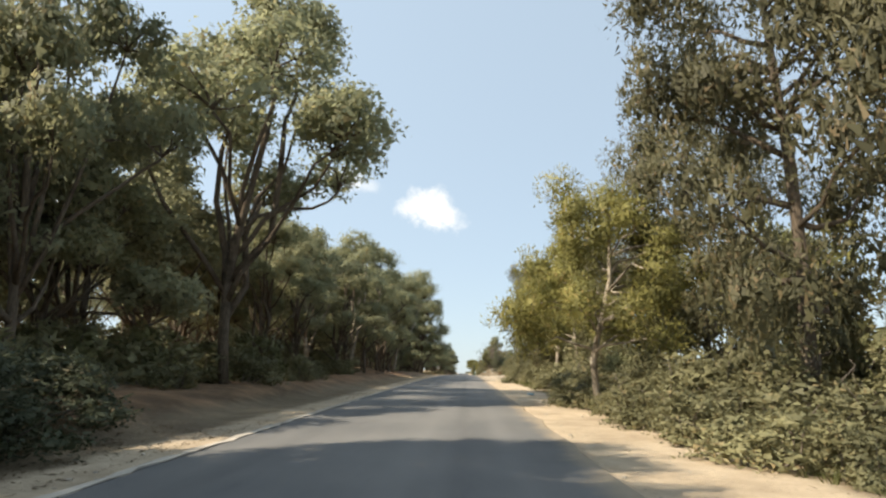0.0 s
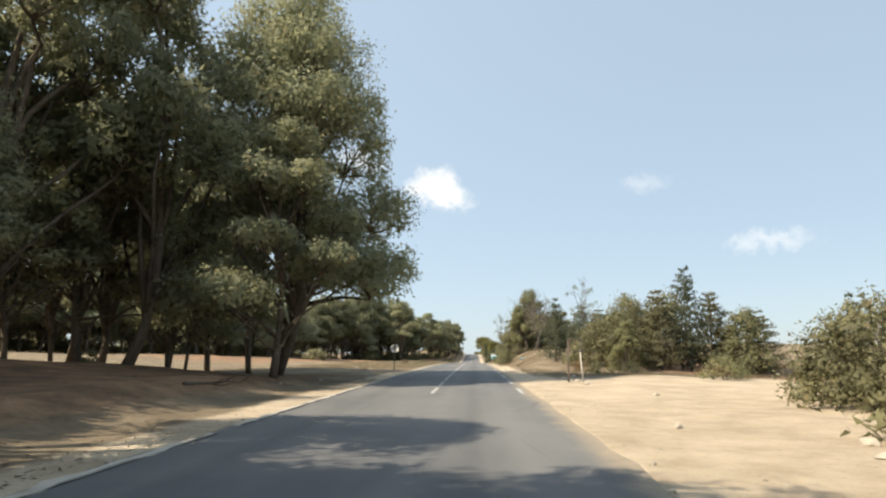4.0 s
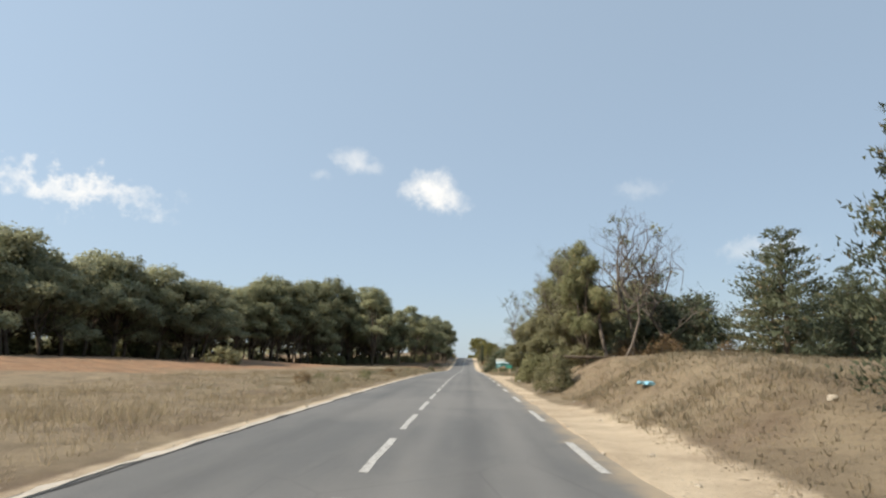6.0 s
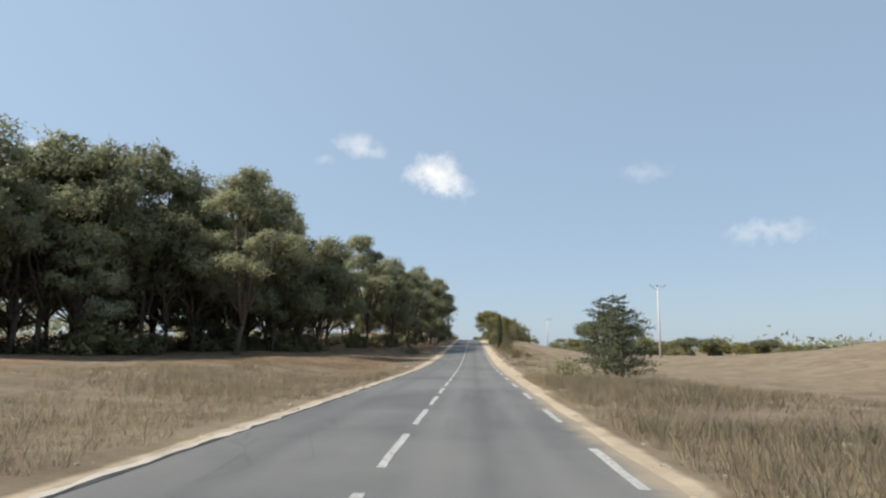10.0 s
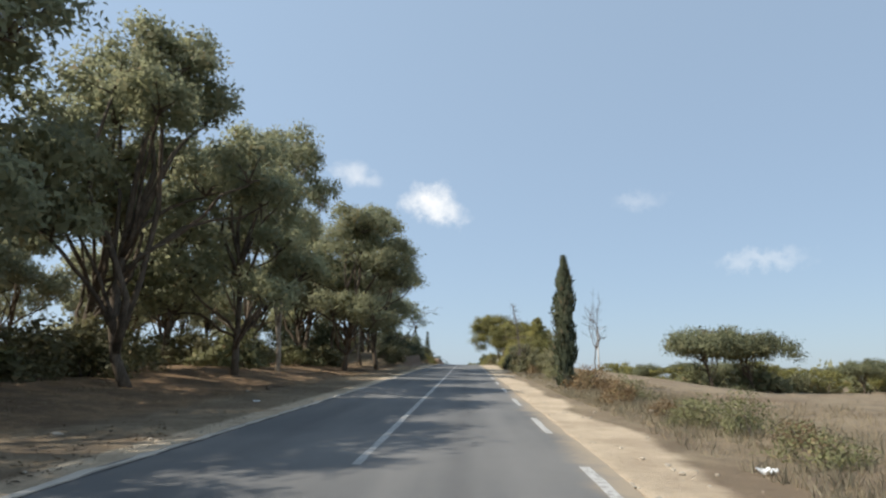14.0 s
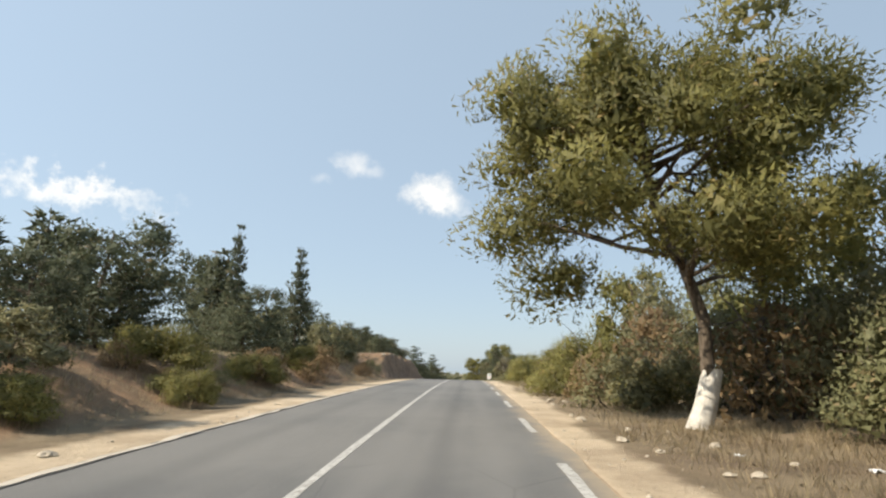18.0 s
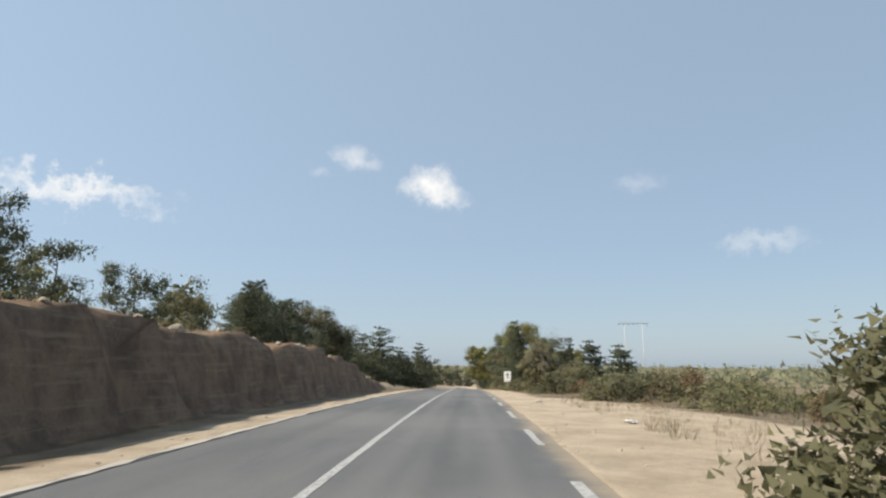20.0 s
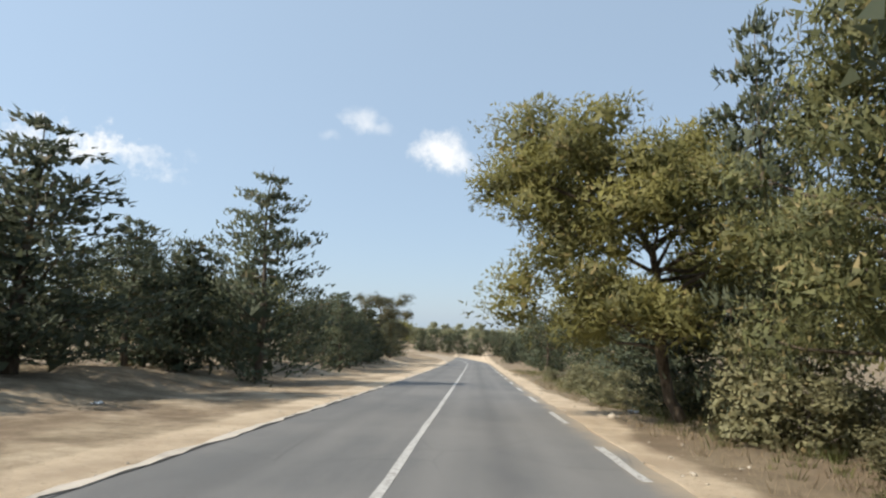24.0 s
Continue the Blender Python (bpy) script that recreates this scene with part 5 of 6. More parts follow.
row(("bush_dry", "bush_grey"), 1, 154, 162, 1.6, 8.4, 16, 0.7, 1.5, 0.9)
for kind, x, y, h, w in (("bush_tall", 4.75, 153.6, 1.9, 0.95), ("bare_leafy", 7.5, 156.2, 6.0, 2.6), ("willow", 6.7, 157.6, 4.2, 1.7), ("gum_small", 6.5, 156.2, 5.8, 1.5), ("bare", 7.9, 155.0, 5.4, 2.2), ("bare", 8.8, 156.8, 6.8, 2.6), ("bare", 9.9, 159.0, 5.6, 2.4), ("willow", 7.4, 162.5, 4.3, 2.2), ("willow", 9.6, 161.6, 3.6, 2.2),
                         ("bush_tall", 4.95, 164.4, 1.9, 1.2), ("bush_grey", 7.0, 168.5, 2.2, 1.9), ("willow", 10.2, 166, 5.0, 2.9), ("willow", 9.4, 170, 6.4, 3.0), ("bare_leafy", 9.6, 169, 7.6, 3.0), ("willow", 7.0, 173.5, 3.6, 2.0),
                         ("willow", 7.9, 177, 7.4, 2.8), ("gum_small", 12.6, 169, 6.6, 3.0), ("willow", 7.1, 184.3, 5.2, 2.4), ("gum_small", 9.3, 182.5, 10.2, 2.6), ("willow", 10.4, 180.5, 5.6, 2.6), ("bare", 8.6, 179, 8.4, 3.2), ("willow", 6.8, 190.0, 5.0, 2.0),
                         ("bare_leafy", 6.0, 189.2, 7.4, 2.3), ("gum_small", 10.6, 177, 7.0, 3.0), ("gum_pale", 10.6, 185.5, 12.0, 3.4), ("conifer", 9.8, 193.5, 4.4, 1.6), ("bare", 9.0, 173.5, 8.4, 3.4), ("bare", 10.2, 171.0, 8.8, 3.6)):
    plant(kind, x, y, h, w)
plant("bare_leafy", 8.5, 196.3, 9.8, 3.4, label="tall bare twisted tree with curling twigs and few leaves")
row(("bush_tall", "willow", "bush_grey"), 1, 171, 192, 1.7, 7.3, 9.2, 2.0, 3.4, 0.62)
row(("bush_tall", "willow"), 1, 164, 174, 2.4, 7.6, 9.2, 2.2, 3.2, 0.62)
plant("bare_lean", 11.8, 172.0, 9.6, 4.4, turn=0, label="bare dead tree with arching tangled boughs above the shrubs")
plant("bare_lean", 11.6, 157.2, 6.6, 3.6, turn=0, label="bare grey tree with long arching boughs on the grassy mound")
plant("bare_lean", 11.4, 193.0, 8.6, 4.0, turn=0, label="tall bare twisted tree with curling twigs")
row(("gum_small", "bush_tall"), 1, 166, 190, 5.0, 11.5, 15, 4.6, 6.6, 0.45)
plant("bush_dark", 6.5, 216.2, 4.1, 2.6)
plant("conifer_dense", 6.9, 217.0, 4.4, 1.8)
plant("bush_grey", 8.8, 218.5, 2.0, 1.8)
plant("bush_grey", 6.2, 213, 1.7, 1.7)
plant("bush_grey", 8.6, 214, 1.5, 1.6)
plant("bush", -3.9, 213.2, 0.9, 0.6, label="small bright green shrub at the road's edge")
plant("conifer", 11.6, 264, 6.2, 2.7)
plant("conifer_dense", 11.0, 256, 5.6, 2.8)
plant("bush_grey", 6.4, 249, 1.4, 1.6)
plant("column", 5.85, 323.5, 6.3, 0.5)
plant("bare", 7.75, 325, 4.2, 1.2)
for x, y, h, r in ((34, 379, 10.0, 7.4), (41.5, 384, 9.6, 7.2), (62, 392, 6, 4.5), (72, 398, 6, 5)):
    plant("umbrella", x, y, h, r)
for x, y, h, r in ((31.5, 380, 3.8, 3.6), (36.5, 382, 3.4, 3.4), (42.5, 386, 4.4, 4.2)):
    plant("bush_far", x, y, h, r)
row(("bush_far", "pine_far"), 1, 384, 424, 0.9, 24, 110, 2.6, 4.6, 0.9)
row(("bush_grey", "bush_dry"), 1, 290, 346, 2.4, 6.0, 8.4, 0.4, 0.9, 1.0)
row(("umbrella", "bush_far", "pine_far"), 1, 388, 470, 7.0, 24, 90, 4.0, 6.0, 0.8)
row(("bush", "bush_tall"), 1, 337, 346, 2.6, 5.6, 7.6, 2.0, 3.0, 0.6)
row(("bush",), 1, 346, 354, 2.0, 7.6, 9.2, 1.1, 1.7, 0.9)
row(("bush_grey", "bush_dry"), 1, 300, 335, 3.4, 5.6, 7.5, 0.6, 1.2, 1.0)
plant("dead_conifer", 5.3, 343.9, 5.6, 1.6)
row(("bush_pine",), 1, 355, 371, 3.0, 6.8, 8.4, 3.8, 4.8, 0.5)
# Added dark bush, stands in for tree shade on the lower pine bushes.
plant("bush_dark", 6.5, 355.6, 2.9, 1.7)
plant("young_pine", 8.4, 357.0, 5.0, 1.8)
plant("young_pine", 8.9, 361.0, 5.4, 1.5)
plant("young_pine", 7.5, 367.0, 4.2, 1.3)
plant("young_pine", 7.0, 363.5, 4.6, 1.5)
plant("young_pine", 7.3, 376.3, 3.6, 1.4)
plant("young_pine", 9.6, 381, 3.4, 1.6)
row(("bush", "bush_grey"), 1, 381, 400, 3.6, 6.4, 8.5, 1.2, 2.2, 0.9)
plant("pine", 7.4, 391, 7.2, 3.6)
plant("pine", 9.5, 396, 7.5, 3.8)
plant("pine_limed", 6.5, 406.5, 9.9, 5.3)
row(("pine_far", "bush_tall"), 1, 385, 448, 6.0, 10.5, 16, 5, 7.5, 0.45)
row(("bush_dry", "bush_pine", "bush"), 1, 411, 450, 3.2, 6.2, 8.6, 1.6, 3.2, 0.75)
for x, y, h, w in ((-5.6, 408.5, 1.2, 1.1), (-6.0, 403, 0.9, 1.0), (-6.2, 415, 1.4, 1.3), (-6.6, 423, 1.5, 1.3), (-7.2, 410, 1.6, 1.6)):
    plant("bush_pine", x, y, h, w, label="low yellow-green pine bush on the earth slope")
plant("pine_dark", -9.8, 411.5, 4.4, 3.0, label="broad domed dark pine behind the slope")
plant("spire", -7.4, 424, 6.2, 0.9)
plant("spire", -9.5, 421, 6.4, 0.8)
plant("bush_dry", 8.6, 418, 3.6, 2.6)
for x, y, h in ((9.4, 403.5, 3.0), (10.6, 407, 4.0), (9.2, 412, 3.2), (11.5, 412, 4.5)):
    plant("bush_tall", x, y, h, h * 0.6)
plant("pine", 12.0, 401, 7.0, 3.4)
plant("bush_dry", 9.4, 408, 3.0, 2.4)
plant("bare", 9.2, 410, 4.4, 2.2)
row(("bush", "bush_grey", "bush_dry"), 1, 452, 486, 3.0, 10, 18, 1.0, 2.2, 0.9)
plant("willow", 7.0, 493, 3.7, 1.5)
plant("bare_lean", 8.6, 489, 5.4, 2.6, turn=0)
row(("bush_grey", "bush_dry", "bush_grey", "bush"), 1, 470, 508, 1.2, 8.5, 18, 0.8, 1.7, 1.0)
plant("bush_tall", 10.5, 494, 3.0, 2.2)
row(("bush_grey", "bush"), 1, 488, 530, 2.7, 6.0, 8.2, 1.0, 2.0, 0.9)
plant("willow", 7.9, 497.5, 4.6, 2.2)
plant("willow", 8.6, 502, 3.8, 2.0)
plant("conifer_near", 7.4, 517.0, 8.4, 3.1)
plant("pine", 8.6, 522.5, 9.8, 3.6)
plant("bush_pine", 7.2, 523, 3.6, 1.7)
plant("pine_dark", 10.5, 512, 6.2, 2.8)
plant("spire", 13, 512, 6.0, 1.2)
plant("conifer_dense", 8.5, 530, 4.4, 2.4)
plant("pine_brown", 6.7, 535.5, 6.3, 2.8)
plant("pine_dark", 7.2, 542, 7.2, 3.2)
plant("pine_lean", 6.0, 552.5, 7.9, 4.6, turn=0)
plant("conifer_dense", 6.9, 555, 3.6, 2.0)
plant("bush_tall", 6.6, 549.5, 3.0, 1.8)
plant("conifer_dense", 8.0, 543, 5.2, 2.4)
plant("pine_green", 9.0, 545, 9.4, 4.0)
plant("conifer_dense", 8.6, 537, 7.0, 3.0)
plant("conifer", 6.9, 550.5, 9.2, 2.4)
plant("pine_green", 7.2, 547, 6.6, 3.0)
row(("bush_far", "pine_far", "umbrella"), 1, 470, 560, 6.0, 26, 70, 2.4, 3.8, 0.8)
row(("bush_far", "bush_grey"), 1, 466, 560, 1.6, 15, 60, 1.0, 2.0, 1.1)
row(("umbrella", "pine_far"), 1, 396, 470, 3.4, 16, 130, 3.4, 5.4, 0.8)
row(("bush",), 1, 533, 580, 2.2, 5.6, 7.6, 0.9, 1.6, 1.0)
row(("pine_far", "conifer_far"), 1, 505, 600, 6.0, 12, 20, 4.5, 7.0, 0.45)
row(("pine_dark", "conifer_far"), 1, 562, 700, 6.0, 6.5, 11, 3.6, 6.0, 0.5)


# Far woods towards the horizon.
def far_woods():
    rng = np.random.RandomState(5)
    buf = Buf()
    for k in range(1700):
        x, y = rng.uniform(-420, 420), rng.uniform(-30, 1150)
        if (-62 < x < 0 and y < 700) or (0 < x < 110 and y < 395) or (0 < x < 95 and y < 600) or (0 < x < 60 and y < 640):
            continue
        if abs(x) < 28 and y < 1000:
            continue
        z = float(ground_z(x, y))
        s = rng.uniform(2.6, 5.0)
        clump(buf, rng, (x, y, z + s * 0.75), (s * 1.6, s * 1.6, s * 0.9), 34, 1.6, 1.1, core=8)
    tagged(part("far_woods", buf, HAZED_LEAF), "distant low green woods along the horizon", "woods", kind="stuff")


far_woods()


# ---- grass ----
def verge(x0, x1, y0, y1, bias=1.0):
    def spread(rng, k):
        x = x0 + (x1 - x0) * rng.uniform(0, 1, k) ** bias
        return np.stack([x, rng.uniform(y0, y1, k)], 1)
    return spread


grass_patch("dry_grass", 1, 36000, verge(-3.9, -16, 128, 262, 1.3), 0.25, STRAW, "tall dry straw-coloured grass along the road")
grass_patch("dry_grass", 2, 19000, verge(5.4, 16, 170, 250, 1.2), 0.32, STRAW, "dry yellow grass on the verge")
grass_patch("dry_grass", 3, 15000, verge(5.0, 12, 244, 350, 1.2), 0.24, STRAW, "grey-brown dry grass beside the field")
grass_patch("dry_grass", 4, 6000, verge(5.6, 11, 350, 560, 1.2), 0.32, STRAW, "dry grass under the bushes")
grass_patch("dry_grass", 5, 3600, verge(-4.9, -9, 386, 448, 1.0), 0.3, STRAW, "dry grass on the slope")
grass_patch("dry_grass", 6, 2600, verge(-14, -46, 128, 240, 1.0), 0.35, STRAW, "thin dry grass in the field")
grass_patch("dry_grass", 7, 2600, verge(14, 60, 112, 400, 1.0), 0.4, STRAW, "thin dry grass in the field")
grass_patch("green_herbs", 8, 1500, verge(5.6, 9, 505, 580, 1.0), 0.26, GREEN_HERB, "green herbs under the pines", 0.007, 18)
grass_patch("green_herbs", 9, 1200, verge(5.2, 9, 5, 60, 1.0), 0.32, GREEN_HERB, "green undergrowth under the pines", 0.007, 18)
grass_patch("dry_grass", 10, 12000, verge(3.9, 12, 192, 250, 1.2), 0.42, STRAW, "tall pale grass along the road edge")
grass_patch("dry_grass", 11, 1500, verge(-6.0, -8.6, 446, 492, 1.0), 0.34, STRAW, "dry grass along the top of the bank")
grass_patch("dry_grass", 12, 9000, verge(4.5, 8.5, 390, 450, 1.0), 0.26, STRAW, "short trampled grass on the verge")
grass_patch("dry_grass", 13, 9000, verge(7.0, 22, 468, 508, 1.0), 0.36, STRAW, "tall grey-brown grass among the low scrub")
grass_patch("dry_grass", 14, 4200, verge(4.2, 6.8, 508, 600, 1.0), 0.26, STRAW, "short trampled grass on the sandy verge")
grass_patch("dry_grass", 15, 2600, verge(-5.4, -13, 494, 600, 1.0), 0.2, STRAW, "thin grass on the bare sandy ground")
grass_patch("dry_grass", 16, 2600, verge(-5.0, -14, 262, 360, 1.0), 0.2, STRAW, "thin dry grass under the eucalyptus")
grass_patch("green_herbs", 17, 1500, verge(4.8, 7.2, 530, 600, 1.0), 0.3, GREEN_HERB, "low green herbs along the verge", 0.006, 16)
grass_patch("dry_grass", 18, 2600, verge(-3.5, -7.5, 130, 262, 1.0), 0.36, STRAW, "pale grass along the edge of the field")

grass_patch("grey_weeds", 19, 9000, verge(-3.6, -11, 150, 250, 1.2), 0.34, GREY_WEED, "grey-brown dry weeds in front of the field", 0.006, 9)
grass_patch("grey_weeds", 20, 7000, verge(4.3, 10, 188, 250, 1.1), 0.42, GREY_WEED, "tall grey-brown weeds along the road", 0.006, 9)
grass_patch("dry_grass", 22, 22000, verge(4.6, 14, 120, 174, 1.0), 0.14, STRAW, "short trampled straw on the grassy mound", 0.006, 10)
grass_patch("grey_weeds", 21, 4000, verge(4.9, 11, 124, 172, 1.0), 0.15, GREY_WEED, "thin grey-brown weeds on the trampled verge", 0.006, 8)
grass_patch("grey_weeds", 23, 9000, verge(5.0, 9.0, 284, 352, 1.1), 0.3, GREY_WEED, "grey-brown weeds between the verge and the field", 0.006, 9)


def litter_patch(seed, count, spread, mat, label):
    """Fallen leaves and bark curls lying flat under the trees, joined as one stuff."""
    rng = np.random.RandomState(seed)
    xy = spread(rng, count)
    keep = rng.uniform(0, 1, count) < np.clip(0.45 + 0.6 * waves(xy[:, 0] * 0.8, xy[:, 1] * 0.5, 61) + 0.4 * waves(xy[:, 0] * 2.6, xy[:, 1] * 2.0, 67), 0.05, 1.0)
    xy = xy[keep]
    k = len(xy)
    a = rng.uniform(0, 6.28, k)
    way = np.stack([np.cos(a), np.sin(a), rng.uniform(-0.08, 0.25, k)], 1) * rng.uniform(0.02, 0.06, (k, 1))
    side = np.stack([-np.sin(a), np.cos(a), rng.uniform(-0.4, 0.4, k)], 1) * rng.uniform(0.006, 0.016, (k, 1))
    mid = np.stack([xy[:, 0], xy[:, 1], ground_z(xy[:, 0], xy[:, 1]) + 0.018], 1)
    buf = Buf()
    buf.tris(np.concatenate([np.stack([mid - way, mid + side, mid + way], 1), np.stack([mid - way, mid + way, mid - side], 1)]))
    buf.nrm.append(np.repeat(unit(np.array([0, 0, 1.0]) + rng.normal(size=(2 * k, 3)) * 0.25), 3, 0))
    tagged(part("leaf_litter", buf, mat), label, "leaf litter", kind="stuff")


litter_patch(1, 40000, verge(-3.3, -11, -2, 122, 1.3), DRY_LEAF, "brown fallen leaves under the eucalyptus")
litter_patch(2, 46000, verge(-3.3, -12, 238, 362, 1.3), DRY_LEAF, "brown fallen leaves and bark under the wood")
litter_patch(3, 14000, verge(5.2, 9, 2, 66, 1.2), DRY_LEAF, "brown needles and leaves under the pines")
litter_patch(4, 9000, verge(4.9, 8, 352, 450, 1.2), DRY_LEAF, "brown pine litter on the sandy verge")
litter_patch(5, 9000, verge(4.4, 11, 124, 190, 1.1), DRY_LEAF, "withered leaves among the trampled straw")

# ---- signs, poles and small things ----
def standing(name, x, y, label, category, turn=0.0, group="", lift=0.0):
    ob = new(name)
    ob.matrix_basis = Matrix.LocRotScale((x, y, float(ground_z(x, y)) + lift), Euler((0, 0, radians(turn))), None)
    return tagged(ob, label, category, group)


def disc(buf, mid, radius, thick, sides=32):
    """An upright disc facing along y with a rolled rim."""
    ang = np.linspace(0, 2 * math.pi, sides, endpoint=False)
    x, y, z = mid
    rings = []
    for r, d in ((radius * 0.96, -thick), (radius, -thick * 0.5), (radius, thick * 0.5), (radius * 0.96, thick)):
        rings.append(np.stack([x + np.cos(ang) * r, np.full(sides, y + d), z + np.sin(ang) * r], 1))
    k = sides
    faces = [(i * k + j, i * k + (j + 1) % k, (i + 1) * k + (j + 1) % k, (i + 1) * k + j) for i in range(3) for j in range(k)]
    faces += [tuple(range(k)), tuple(3 * k + j for j in range(k))[::-1]]
    buf.add(np.concatenate(rings), faces)


def simple(name, parent, mat, lo, hi, bevel=0.0, label=""):
    b = Buf()
    b.box(lo, hi, bevel)
    return part(name, b, mat, parent, label)


def outline(name, parent, mat, points, y, thick=0.004, label=""):
    """A flat shape cut out of sheet, given by its outline in x and z."""
    b = Buf()
    k = len(points)
    b.add([(px, y, pz) for px, pz in points] + [(px, y - thick, pz) for px, pz in points],
          [tuple(range(k))[::-1], tuple(range(k, 2 * k))] + [(i, (i + 1) % k, k + (i + 1) % k, k + i) for i in range(k)])
    return part(name, b, mat, parent, label)


def lettering(name, parent, mat, text, x, y, z, size):
    cu = bpy.data.curves.new(name, "FONT")
    cu.body, cu.size, cu.align_x, cu.align_y, cu.extrude = text, size, "CENTER", "CENTER", 0.002
    tmp = bpy.data.objects.new(name, cu)
    me = bpy.data.meshes.new_from_object(tmp)
    bpy.data.objects.remove(tmp)
    me.materials.append(mat)
    ob = new(name, me)
    ob.parent = parent
    ob.matrix_basis = pose(x, y, z, 90, 0, 0)
    return ob


def round_sign():
    s = standing("road_sign", -4.62, 131.3, "round road sign seen from its pale back on a dark post", "road sign", 4)
    plate = Buf()
    disc(plate, (0, 0.035, 1.58), 0.31, 0.012)
    plate = part("sign_plate", plate, SIGN_BACK, s, "pale grey metal back of a round sign", True)
    for z in (1.46, 1.7):
        simple("bracket", plate, STEEL, (-0.18, 0.004, z - 0.02), (0.18, 0.024, z + 0.02), 0.004)
    simple("post", s, DARK_POST, (-0.035, -0.04, -0.4), (0.035, 0.0, 1.93), 0.006, "dark square post")


def notice_board():
    s = standing("sign_frame", 5.95, 114.5, "weathered open wooden sign frame on two thin posts", "sign frame", 35)
    b = Buf()
    b.tube([(-0.4, 0, -0.4), (-0.42, 0.02, 0.9), (-0.4, 0, 1.95)], [0.042, 0.038, 0.034], 8)
    part("post", b, BARK_GREY, s, "thin grey wooden post", True)
    b = Buf()
    b.tube([(0.46, -0.05, -0.4), (0.41, 0.0, 0.7), (0.38, 0.02, 1.36)], [0.036, 0.036, 0.03], 8)
    part("post", b, LIME, s, "pale peeling lower post", True)
    b = Buf()
    b.tube([(0.4, -0.03, 0.95), (0.43, 0.0, 1.4), (0.4, 0, 1.93)], [0.03, 0.032, 0.03], 8)
    part("brace", b, BARK_GREY, s, "dark split upright nailed to the post", True)
    b = Buf()
    b.tube([(-0.47, -0.03, 1.9), (-0.05, -0.04, 1.95), (0.46, -0.03, 1.88)], [0.026, 0.03, 0.024], 7)
    part("top_rail", b, BARK_GREY, s, smooth=True)
    b = Buf()
    b.tube([(-0.43, -0.035, 1.36), (0.0, -0.04, 1.35), (0.56, -0.035, 1.43)], [0.026, 0.03, 0.024], 7)
    part("bottom_rail", b, BARK_GREY, s, smooth=True)
    outline("torn_strip", s, BROWN_BOARD, [(-0.37, 1.38), (-0.3, 1.38), (-0.27, 1.6), (-0.31, 1.76), (-0.28, 1.9), (-0.37, 1.9)], -0.03, 0.008, "torn brown remnant of the board")


